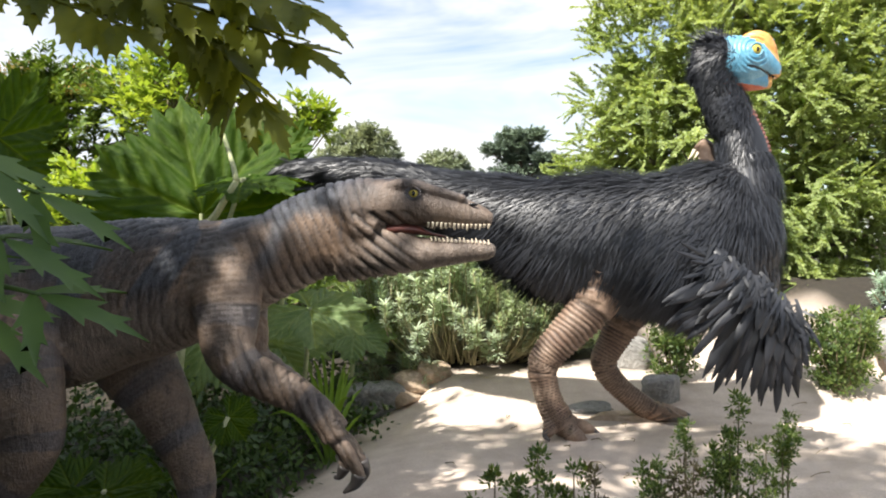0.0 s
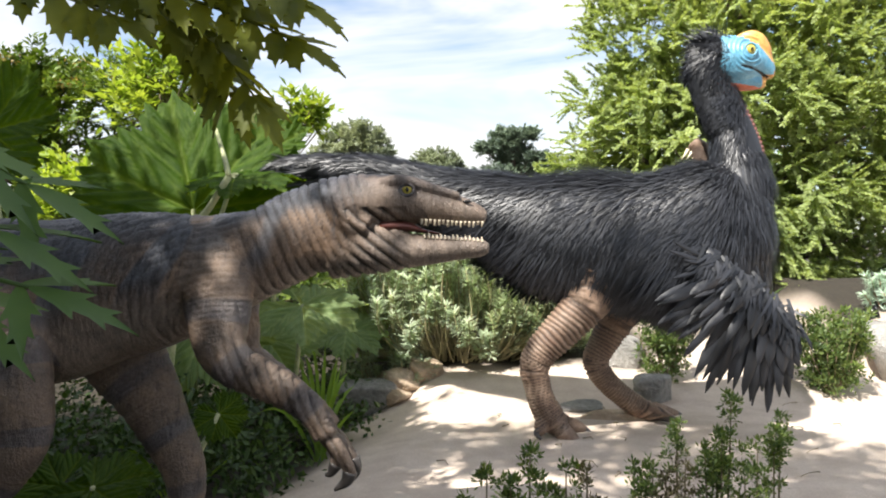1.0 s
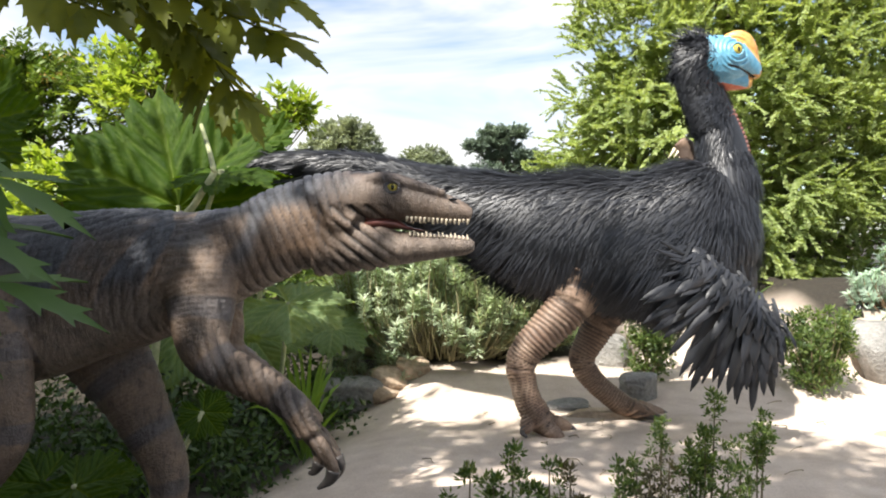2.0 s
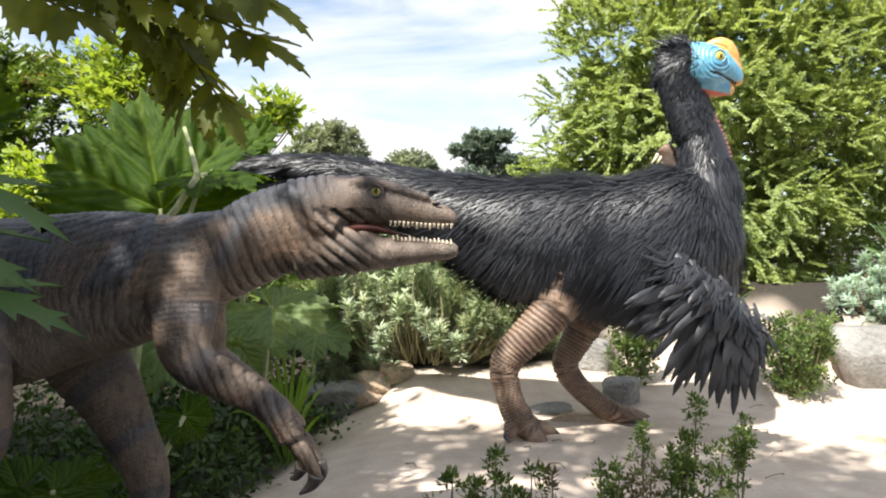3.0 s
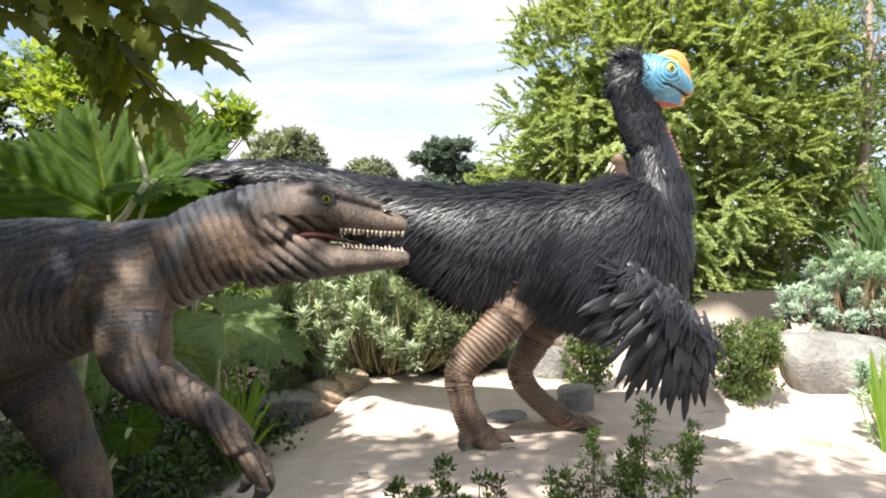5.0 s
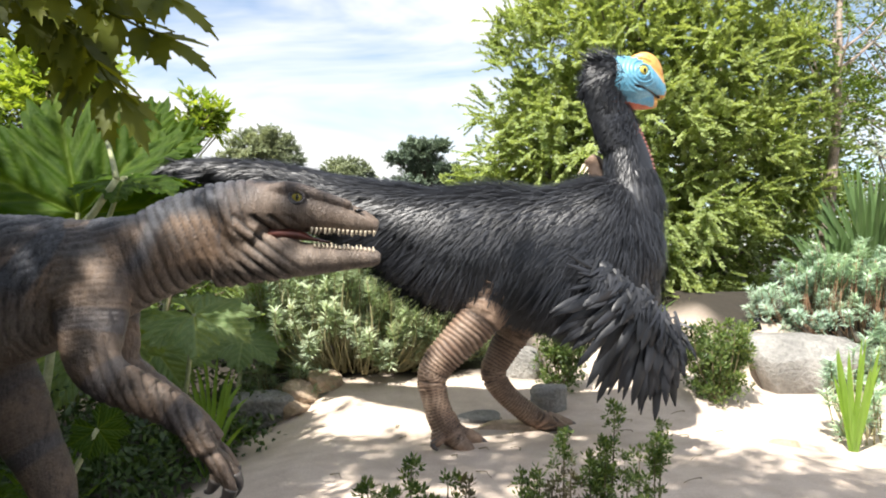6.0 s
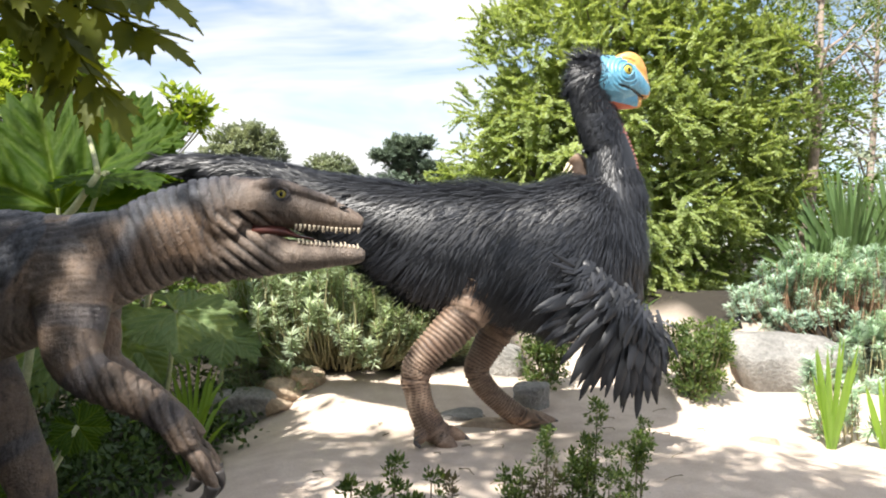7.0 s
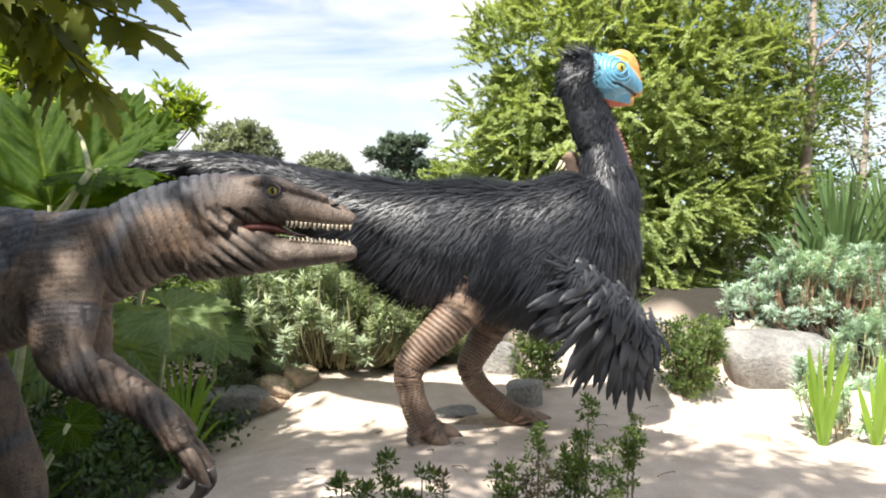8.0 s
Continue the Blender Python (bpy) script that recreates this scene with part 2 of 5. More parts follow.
RAPTOR_FINGERS_NEAR = [
[
    (-0.497, 2.630, 0.905, 0.023, 0.023), (-0.451, 2.610, 0.865, 0.023, 0.023),
    (-0.423, 2.610, 0.822, 0.021, 0.021), (-0.408, 2.610, 0.787, 0.019, 0.019),
    (-0.423, 2.610, 0.752, 0.014, 0.014), (-0.464, 2.610, 0.721, 0.004, 0.004),
],
[
    (-0.507, 2.630, 0.915, 0.022, 0.022), (-0.471, 2.650, 0.847, 0.020, 0.020),
    (-0.465, 2.650, 0.802, 0.018, 0.018), (-0.485, 2.650, 0.768, 0.010, 0.010),
    (-0.505, 2.650, 0.763, 0.004, 0.004),
],
[
    (-0.493, 2.660, 0.904, 0.022, 0.022), (-0.446, 2.700, 0.855, 0.020, 0.020),
    (-0.414, 2.700, 0.809, 0.018, 0.018), (-0.402, 2.700, 0.767, 0.014, 0.014),
    (-0.422, 2.700, 0.719, 0.004, 0.004),
],
]
BIRD_TOES = [
[
    (0.434, 4.820, 0.392, 0.079, 0.079), (0.501, 4.780, 0.323, 0.060, 0.060),
    (0.560, 4.760, 0.278, 0.046, 0.046), (0.604, 4.750, 0.245, 0.021, 0.021),
],
[
    (0.461, 4.840, 0.380, 0.065, 0.065), (0.587, 4.900, 0.322, 0.051, 0.051),
    (0.663, 4.920, 0.296, 0.029, 0.029),
],
[
    (0.396, 4.800, 0.389, 0.064, 0.064), (0.357, 4.750, 0.330, 0.042, 0.042),
    (0.338, 4.730, 0.307, 0.021, 0.021),
],
[
    (1.084, 5.280, 0.365, 0.071, 0.071), (1.184, 5.200, 0.335, 0.058, 0.058),
    (1.280, 5.120, 0.315, 0.030, 0.030),
],
[
    (1.088, 5.300, 0.360, 0.067, 0.067), (1.260, 5.360, 0.316, 0.052, 0.052),
    (1.377, 5.380, 0.295, 0.024, 0.024),
],
]
RAPTOR_TOES = [
[
    (-1.377, 3.090, 0.146, 0.055, 0.055), (-1.237, 3.000, 0.141, 0.040, 0.040),
    (-1.106, 2.950, 0.141, 0.018, 0.018),
],
[
    (-1.377, 3.090, 0.146, 0.055, 0.055), (-1.279, 3.160, 0.068, 0.042, 0.042),
    (-1.188, 3.200, 0.036, 0.019, 0.019),
],
[
    (-1.894, 2.640, 0.392, 0.055, 0.055), (-1.755, 2.580, 0.360, 0.038, 0.038),
    (-1.633, 2.540, 0.359, 0.017, 0.017),
],
[
    (-1.894, 2.640, 0.392, 0.055, 0.055), (-1.816, 2.700, 0.317, 0.040, 0.040),
    (-1.741, 2.740, 0.283, 0.018, 0.018),
],
]
RAPTOR_FINGERS_FAR = [
[
    (-0.656, 3.160, 0.738, 0.026, 0.026), (-0.597, 3.160, 0.679, 0.024, 0.024),
    (-0.562, 3.160, 0.628, 0.021, 0.021), (-0.555, 3.160, 0.574, 0.014, 0.014),
    (-0.585, 3.160, 0.527, 0.005, 0.005),
],
[
    (-0.668, 3.160, 0.750, 0.026, 0.026), (-0.640, 3.200, 0.657, 0.024, 0.024),
    (-0.624, 3.200, 0.598, 0.019, 0.019), (-0.648, 3.200, 0.545, 0.005, 0.005),
],
]
BIRD_BODY = [
    (-1.480, 5.250, 2.027, 0.012, 0.012), (-1.344, 5.250, 2.051, 0.035, 0.035),
    (-1.103, 5.220, 2.048, 0.070, 0.070), (-0.709, 5.180, 1.974, 0.104, 0.116),
    (-0.319, 5.100, 1.845, 0.159, 0.171), (0.060, 5.050, 1.722, 0.218, 0.225),
    (0.432, 5.000, 1.623, 0.283, 0.268), (0.804, 5.000, 1.560, 0.350, 0.312),
    (1.101, 5.000, 1.533, 0.394, 0.335), (1.362, 5.000, 1.541, 0.424, 0.342),
    (1.585, 5.000, 1.578, 0.439, 0.320), (1.734, 5.000, 1.608, 0.365, 0.260),
    (1.823, 5.000, 1.615, 0.186, 0.149),
]
BIRD_NECK = [
    (1.566, 5.000, 1.653, 0.275, 0.260), (1.667, 5.000, 1.894, 0.171, 0.186),
    (1.667, 5.000, 2.080, 0.153, 0.149), (1.622, 5.000, 2.266, 0.128, 0.118),
    (1.540, 5.000, 2.452, 0.116, 0.108), (1.500, 5.000, 2.620, 0.116, 0.115),
    (1.533, 5.000, 2.724, 0.134, 0.126),
]
BIRD_HEAD = [
    (1.466, 5.000, 2.657, 0.126, 0.126), (1.566, 5.000, 2.668, 0.167, 0.149),
    (1.667, 5.000, 2.661, 0.167, 0.149), (1.749, 5.000, 2.653, 0.141, 0.123),
    (1.815, 5.000, 2.631, 0.104, 0.082), (1.860, 5.000, 2.594, 0.063, 0.052),
    (1.879, 5.000, 2.553, 0.022, 0.030),
]
BIRD_LEG_NEAR = [
    (0.730, 4.880, 1.286, 0.232, 0.189), (0.652, 4.840, 1.107, 0.151, 0.137),
    (0.506, 4.820, 0.948, 0.126, 0.115), (0.380, 4.820, 0.815, 0.111, 0.100),
    (0.334, 4.820, 0.715, 0.100, 0.093), (0.351, 4.820, 0.607, 0.090, 0.086),
    (0.380, 4.820, 0.499, 0.090, 0.086), (0.434, 4.820, 0.399, 0.097, 0.093),
    (0.495, 4.820, 0.327, 0.072, 0.086),
]
BIRD_LEG_FAR = [
    (1.025, 5.280, 1.190, 0.220, 0.181), (0.947, 5.280, 0.993, 0.141, 0.134),
    (0.849, 5.280, 0.816, 0.106, 0.102), (0.790, 5.280, 0.679, 0.094, 0.090),
    (0.849, 5.280, 0.561, 0.083, 0.083), (0.947, 5.280, 0.463, 0.079, 0.079),
    (1.065, 5.280, 0.373, 0.079, 0.083), (1.143, 5.280, 0.325, 0.059, 0.071),
]
BIRD_CASQUE = [
    (1.667, 5.000, 2.783, 0.030, 0.045), (1.711, 5.000, 2.798, 0.060, 0.063),
    (1.763, 5.000, 2.787, 0.082, 0.078), (1.808, 5.000, 2.746, 0.074, 0.071),
    (1.838, 5.000, 2.679, 0.060, 0.052), (1.871, 5.000, 2.597, 0.041, 0.037),
]
BIRD_LOWER_BEAK = [
    (1.574, 5.000, 2.557, 0.089, 0.112), (1.685, 5.000, 2.538, 0.063, 0.086),
    (1.778, 5.000, 2.531, 0.048, 0.060), (1.845, 5.000, 2.527, 0.033, 0.033),
]
BIRD_CLAW_FAR = [
    (1.569, 5.220, 1.931, 0.101, 0.078), (1.522, 5.220, 2.048, 0.089, 0.070),
    (1.484, 5.220, 2.141, 0.074, 0.062), (1.441, 5.220, 2.187, 0.047, 0.047),
]
BIRD_ARM_NEAR = [
    (1.285, 4.720, 1.539, 0.126, 0.084), (1.372, 4.600, 1.401, 0.103, 0.075),
    (1.490, 4.540, 1.301, 0.091, 0.068), (1.618, 4.520, 1.201, 0.081, 0.061),
    (1.743, 4.540, 1.081, 0.054, 0.047), (1.825, 4.560, 0.961, 0.031, 0.031),
]
EYE_AT, NOSTRIL, MOUTH = (1.711, 2.713), (1.815, 2.724), ((1.652, 2.612), (1.879, 2.545))
FACE_BACK, THROAT = 1.507, 2.441
WING_TIPS = [(1.020, 4.5, 1.170), (1.030, 4.5, 1.100), (1.075, 4.5, 1.010), (1.110, 4.5, 0.930), (1.190, 4.5, 0.834), (1.266, 4.5, 0.593), (1.376, 4.5, 0.616), (1.467, 4.5, 0.633), (1.544, 4.5, 0.482), (1.621, 4.5, 0.633), (1.694, 4.5, 0.492), (1.788, 4.5, 0.616), (1.842, 4.5, 0.783)]
QUILL_TIPS = [(1.118, 4.5, 1.517), (1.092, 4.5, 1.463), (1.112, 4.5, 1.296), (1.175, 4.5, 1.403)]

# ---- paints and surfaces ----
def sand_material():
    """Pale sand; towards the planting beds it turns to dark soil and leaf litter."""
    m, nodes, links, bsdf, _ = material("sand")
    fine = tex_noise(nodes, links, 90.0, 5.0, 0.7)
    mid = tex_noise(nodes, links, 5.0, 5.0)
    c = ramp(nodes, links, mid, [(0.3, (0.49, 0.40, 0.325)), (0.7, (0.63, 0.535, 0.45))])
    c = mix(nodes, links, 1.0, c, ramp(nodes, links, fine, [(0.25, (0.80, 0.78, 0.76)), (0.75, (1.12, 1.12, 1.12))]), "MULTIPLY")
    at = nodes.new("ShaderNodeAttribute")
    at.attribute_name = "soil"
    litter = ramp(nodes, links, tex_noise(nodes, links, 30.0, 8.0), [(0.3, (0.012, 0.010, 0.007)), (0.7, (0.040, 0.031, 0.021))])
    links.new(mix(nodes, links, at.outputs["Fac"], c, litter), bsdf.inputs["Base Color"])
    bsdf.inputs["Roughness"].default_value = 0.95
    bump(nodes, links, bsdf, mix(nodes, links, 0.35, tex_noise(nodes, links, 16.0, 6.0), fine), 0.6, 0.02)
    return m


def hide_material():
    """Painted rubber hide: brown flanks, slate-blue back and bars, paler underside, fine creases with shade put into
    their colour.
    """
    m, nodes, links, bsdf, _ = material("painted_hide")
    brown = ramp(nodes, links, tex_noise(nodes, links, 7.0, 6.0), [(0.28, (0.054, 0.041, 0.033)), (0.5, (0.140, 0.096, 0.068)), (0.75, (0.260, 0.170, 0.110))])
    slate = ramp(nodes, links, tex_noise(nodes, links, 11.0, 6.0), [(0.3, (0.022, 0.025, 0.034)), (0.7, (0.085, 0.095, 0.118))])
    pale = ramp(nodes, links, tex_noise(nodes, links, 9.0, 6.0), [(0.3, (0.160, 0.128, 0.105)), (0.7, (0.28, 0.222, 0.178))])
    dark, under = nodes.new("ShaderNodeAttribute"), nodes.new("ShaderNodeAttribute")
    dark.attribute_name, under.attribute_name = "bars", "underside"
    c = mix(nodes, links, under.outputs["Fac"], brown, pale)
    c = mix(nodes, links, dark.outputs["Fac"], c, slate)
    speck = tex_noise(nodes, links, 120.0, 4.0, 0.7)
    c = mix(nodes, links, 1.0, c, ramp(nodes, links, speck, [(0.3, (0.72, 0.70, 0.68)), (0.7, (1.15, 1.15, 1.15))]), "MULTIPLY")
    streak = tex_noise(nodes, links, 20.0, 8.0, 0.75, (2.2, 1.0, 0.75))
    c = mix(nodes, links, 1.0, c, ramp(nodes, links, streak, [(0.34, (0.45, 0.44, 0.45)), (0.47, (0.95, 0.95, 0.95)), (0.70, (1.22, 1.2, 1.18))]), "MULTIPLY")
    # shade inside the folds is painted in as near-black colour
    crease_shade = nodes.new("ShaderNodeAttribute")
    crease_shade.attribute_name = "crease"
    c = mix(nodes, links, crease_shade.outputs["Fac"], c, (0.010, 0.009, 0.010))
    links.new(c, bsdf.inputs["Base Color"])
    rough = ramp(nodes, links, tex_noise(nodes, links, 14.0), [(0.3, (0.34,) * 3), (0.7, (0.56,) * 3)])
    links.new(rough, bsdf.inputs["Roughness"])
    vor = nodes.new("ShaderNodeTexVoronoi")
    vor.feature, vor.inputs["Scale"].default_value = "DISTANCE_TO_EDGE", 85.0
    co = nodes.new("ShaderNodeTexCoord")
    links.new(co.outputs["Object"], vor.inputs["Vector"])
    creases = tex_noise(nodes, links, 22.0, 7.0, 0.65, (2.6, 1.0, 0.7))
    h = mix(nodes, links, 0.2, mix(nodes, links, 0.5, creases, streak), vor.outputs["Distance"])
    bump(nodes, links, bsdf, h, 0.85, 0.02)
    return m


def ringed_skin_material():
    """Tan painted skin; shade between the rings is put into the colour."""
    m, nodes, links, bsdf, _ = material("ringed_skin")
    c = ramp(nodes, links, tex_noise(nodes, links, 8.0), [(0.3, (0.17, 0.105, 0.072)), (0.55, (0.27, 0.185, 0.13)), (0.75, (0.38, 0.29, 0.22))])
    c = mix(nodes, links, 1.0, c, ramp(nodes, links, tex_noise(nodes, links, 60.0), [(0.3, (0.7, 0.68, 0.66)), (0.7, (1.12, 1.12, 1.12))]), "MULTIPLY")
    # grooves darkened in colour to stand for shade between rings
    crease_shade = nodes.new("ShaderNodeAttribute")
    crease_shade.attribute_name = "crease"
    links.new(mix(nodes, links, crease_shade.outputs["Fac"], c, (0.045, 0.028, 0.020)), bsdf.inputs["Base Color"])
    bsdf.inputs["Roughness"].default_value = 0.6
    bump(nodes, links, bsdf, tex_noise(nodes, links, 70.0), 0.5, 0.008)
    return m


def feather_material(name, low, high, rough):
    m, nodes, links, bsdf, _ = material(name)
    geo = nodes.new("ShaderNodeNewGeometry")
    links.new(ramp(nodes, links, geo.outputs["Random Per Island"], [(0.0, low), (1.0, high)]), bsdf.inputs["Base Color"])
    bsdf.inputs["Roughness"].default_value = rough
    bsdf.inputs["Specular IOR Level"].default_value = 0.62
    return m


def gloss_material(name, colour, rough):
    m, nodes, links, bsdf, _ = material(name)
    links.new(ramp(nodes, links, tex_noise(nodes, links, 60.0), [(0.3, tuple(v * 0.8 for v in colour)), (0.7, tuple(min(1, v * 1.15) for v in colour))]), bsdf.inputs["Base Color"])
    bsdf.inputs["Roughness"].default_value = rough
    return m


def gunnera_material(name, low, high, vein):
    """Big leaf: darker cells between paler veins, light shining through."""
    m, nodes, links, bsdf, out = material(name)
    at = nodes.new("ShaderNodeAttribute")
    at.attribute_name = "vein"
    c = ramp(nodes, links, tex_noise(nodes, links, 6.0, 5.0), [(0.3, low), (0.7, high)])
    c = mix(nodes, links, at.outputs["Fac"], c, vein)
    links.new(c, bsdf.inputs["Base Color"])
    bsdf.inputs["Roughness"].default_value = 0.6
    bsdf.inputs["Specular IOR Level"].default_value = 0.25
    tr = nodes.new("ShaderNodeBsdfTranslucent")
    links.new(mix(nodes, links, 1.0, c, (1.9, 1.65, 0.4), "MULTIPLY"), tr.inputs["Color"])
    ms = nodes.new("ShaderNodeMixShader")
    ms.inputs[0].default_value = 0.45
    links.new(bsdf.outputs[0], ms.inputs[1])
    links.new(tr.outputs[0], ms.inputs[2])
    links.new(ms.outputs[0], out.inputs[0])
    bump(nodes, links, bsdf, tex_noise(nodes, links, 38.0, 5.0), 0.6, 0.02)
    return m


SAND, HIDE = sand_material(), hide_material()
GUNNERA = gunnera_material("gunnera_leaf", (0.028, 0.070, 0.003), (0.060, 0.116, 0.005), (0.105, 0.165, 0.018))
# low gunnera leaves coloured paler to stand for sunlight on them
SUNLIT_GUNNERA = gunnera_material("sunlit_gunnera_leaf", (0.15, 0.235, 0.09), (0.25, 0.34, 0.16), (0.33, 0.42, 0.22))
PLUME = feather_material("black_plume", (0.006, 0.0066, 0.0085), (0.026, 0.0285, 0.036), 0.45)
QUILL = feather_material("black_quill", (0.005, 0.006, 0.008), (0.022, 0.024, 0.031), 0.50)
DULL_RED = plain_material("dull_red_paint", (0.17, 0.055, 0.040), (0.30, 0.13, 0.10), 0.55, 20.0, 0.4, 0.005)
BARE = ringed_skin_material()
BLUE = plain_material("blue_paint", (0.07, 0.27, 0.42), (0.20, 0.44, 0.58), 0.4, 22.0, 0.3, 0.004)
ORANGE = plain_material("orange_paint", (0.58, 0.27, 0.06), (0.76, 0.44, 0.14), 0.4, 18.0, 0.3, 0.004)
RED = plain_material("red_paint", (0.42, 0.07, 0.035), (0.62, 0.17, 0.09), 0.5, 20.0, 0.4, 0.005)
IVORY = gloss_material("ivory", (0.62, 0.53, 0.40), 0.3)
IRIS_YELLOW = gloss_material("yellow_eye", (0.52, 0.42, 0.08), 0.08)
BLACK = gloss_material("black_gloss", (0.008, 0.008, 0.008), 0.15)
GUM = gloss_material("mouth_lining", (0.10, 0.032, 0.024), 0.35)
CLAW = gloss_material("grey_claw", (0.075, 0.065, 0.06), 0.35)
BARK = plain_material("bark", (0.10, 0.075, 0.055), (0.24, 0.19, 0.15), 0.9, 9.0, 1.0, 0.03)
PALE_BARK = plain_material("pale_bark", (0.26, 0.20, 0.16), (0.45, 0.37, 0.31), 0.85, 7.0, 0.8, 0.02)
TWIG = plain_material("twig", (0.13, 0.10, 0.06), (0.24, 0.20, 0.11), 0.8, 20.0, 0.5, 0.01)
REED = plain_material("old_stem", (0.26, 0.24, 0.12), (0.42, 0.38, 0.22), 0.7, 14.0, 0.4, 0.005)
STALK = plain_material("pale_stalk", (0.30, 0.34, 0.15), (0.50, 0.50, 0.28), 0.55, 16.0, 0.5, 0.006)
ROCK = plain_material("grey_rock", (0.17, 0.165, 0.155), (0.40, 0.385, 0.355), 0.9, 4.5, 1.0, 0.04)
TAN_ROCK = plain_material("tan_rock", (0.34, 0.25, 0.17), (0.60, 0.47, 0.34), 0.9, 4.5, 1.0, 0.03)
WATTLE = leaf_material("wattle_leaf", (0.26, 0.345, 0.130), (0.44, 0.515, 0.240), 0.6, 0.5, (1.25, 1.2, 0.6), 1.1)
# these two leaf colours are lightened to carry the distance haze
HAZY_LEAF = leaf_material("hazy_far_leaf", (0.23, 0.27, 0.19), (0.38, 0.42, 0.30), 0.6, 0.3, (1.1, 1.1, 0.7), 0.3)
HAZY_CEDAR = leaf_material("hazy_cedar_leaf", (0.14, 0.20, 0.15), (0.26, 0.32, 0.24), 0.6, 0.2, (1.0, 1.0, 0.8), 0.3)
HEDGE = leaf_material("hedge_leaf", (0.05, 0.10, 0.02), (0.20, 0.28, 0.055), 0.45, 0.3)
AUTUMN = leaf_material("orange_shoot", (0.28, 0.20, 0.05), (0.46, 0.32, 0.10), 0.5, 0.3, (1.2, 1.0, 0.6))
LIME = leaf_material("lime_leaf", (0.19, 0.29, 0.05), (0.36, 0.44, 0.11), 0.5, 0.5, (1.3, 1.25, 0.45))
BOX = leaf_material("box_leaf", (0.048, 0.095, 0.028), (0.18, 0.245, 0.068), 0.45, 0.32)
BROWNED = leaf_material("browned_leaf", (0.09, 0.07, 0.045), (0.20, 0.19, 0.10), 0.5, 0.25)
SPURGE = leaf_material("spurge_leaf", (0.34, 0.43, 0.30), (0.60, 0.67, 0.51), 0.5, 0.3, (1.1, 1.15, 0.7))
BLUE_SPURGE = leaf_material("blue_spurge_leaf", (0.32, 0.46, 0.36), (0.58, 0.70, 0.58), 0.5, 0.25, (1.0, 1.1, 0.8))
STRAP = leaf_material("strap_leaf", (0.12, 0.23, 0.03), (0.26, 0.40, 0.08), 0.4, 0.4)
FLAX = leaf_material("flax_leaf", (0.05, 0.11, 0.037), (0.15, 0.235, 0.09), 0.35, 0.25)
PLUME_GRASS = leaf_material("grass_blade", (0.18, 0.26, 0.09), (0.36, 0.44, 0.20), 0.5, 0.4)
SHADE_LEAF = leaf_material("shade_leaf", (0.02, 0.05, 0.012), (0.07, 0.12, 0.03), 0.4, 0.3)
MAHONIA = leaf_material("mahonia_leaf", (0.115, 0.150, 0.021), (0.22, 0.255, 0.038), 0.58, 0.58, (1.35, 1.15, 0.35), 9.0)
PALMATE = leaf_material("palmate_leaf", (0.055, 0.115, 0.032), (0.095, 0.170, 0.046), 0.5, 0.35, (1.2, 1.25, 0.45), 9.0)

# ---- ground ----
gx = np.unique(np.concatenate([np.linspace(-6, 8, 281), np.linspace(-40, 40, 41), np.linspace(-900, 900, 19)]))
gy = np.unique(np.concatenate([np.linspace(0, 11, 221), np.linspace(-40, 60, 41), np.linspace(-900, 1500, 25)]))
X, Y = np.meshgrid(gx, gy)
k = len(gx)
soup = Soup()
soup.add(np.dstack([X, Y, ground_height(X, Y)]).reshape(-1, 3), [(j * k + i, j * k + i + 1, (j + 1) * k + i + 1, (j + 1) * k + i) for j in range(len(gy) - 1) for i in range(k - 1)])
ground = tagged(part("ground", soup, SAND), "pale dry sand mound running into dark soil beds", "ground", kind="structure")
wob = 0.12 * np.sin(3.1 * X + 1.7 * Y) + 0.07 * np.sin(7.3 * X - 4.1 * Y)
left_bed = 1 - step(-0.12, 0.12, X + 1.50 - 0.38 * np.maximum(Y - 4.0, 0) + wob)
back_bed = step(-0.15, 0.15, Y - 6.25 - 0.25 * np.abs(X) + wob) * (1 - step(1.4, 1.8, X))
right_bed = step(-0.15, 0.15, Y - 7.0 + wob) * step(3.0, 3.4, X + wob)
far_bed = step(10.2, 10.8, Y + wob)
# unseen dark ground added by the camera to cut light bouncing off sand
bounce_cut = 1 - step(3.0, 3.35, Y + 0.25 * X + wob)
soil = ground.data.attributes.new("soil", "FLOAT", "POINT")
soil.data.foreach_set("value", np.maximum.reduce([left_bed, back_bed, right_bed, far_bed, bounce_cut]).reshape(-1))


# ---- statues ----
def wrinkle(u, warp, sharp=3.0):
    """Rounded folds with narrow creases between them, -1 in the crease."""
    return -np.abs(np.cos(np.pi * u + warp)) ** (sharp * 2)


def wander(p, scale, seed):
    q = p * scale + seed
    return (np.sin(q[:, 0] + 1.7 * np.sin(q[:, 2] * 0.8 + seed)) + np.sin(q[:, 2] * 1.3 + 1.3 * np.sin(q[:, 1] + q[:, 0] * 0.6)) + np.sin(q[:, 1] * 1.1 + q[:, 2] * 0.7)) / 3


def add_ball(soup, centre, radius, slot, squash=(1, 1, 1), turns=(16, 10)):
    a, b = np.meshgrid(np.linspace(0, 2 * np.pi, turns[0], endpoint=False), np.linspace(0, np.pi, turns[1]))
    v = np.dstack([np.cos(a) * np.sin(b), np.sin(a) * np.sin(b), np.cos(b)]).reshape(-1, 3) * radius * np.asarray(squash) + np.asarray(centre)
    n = turns[0]
    soup.add(v, [(i * n + j, (i + 1) * n + j, (i + 1) * n + (j + 1) % n, i * n + (j + 1) % n) for i in range(turns[1] - 1) for j in range(n)], slot)


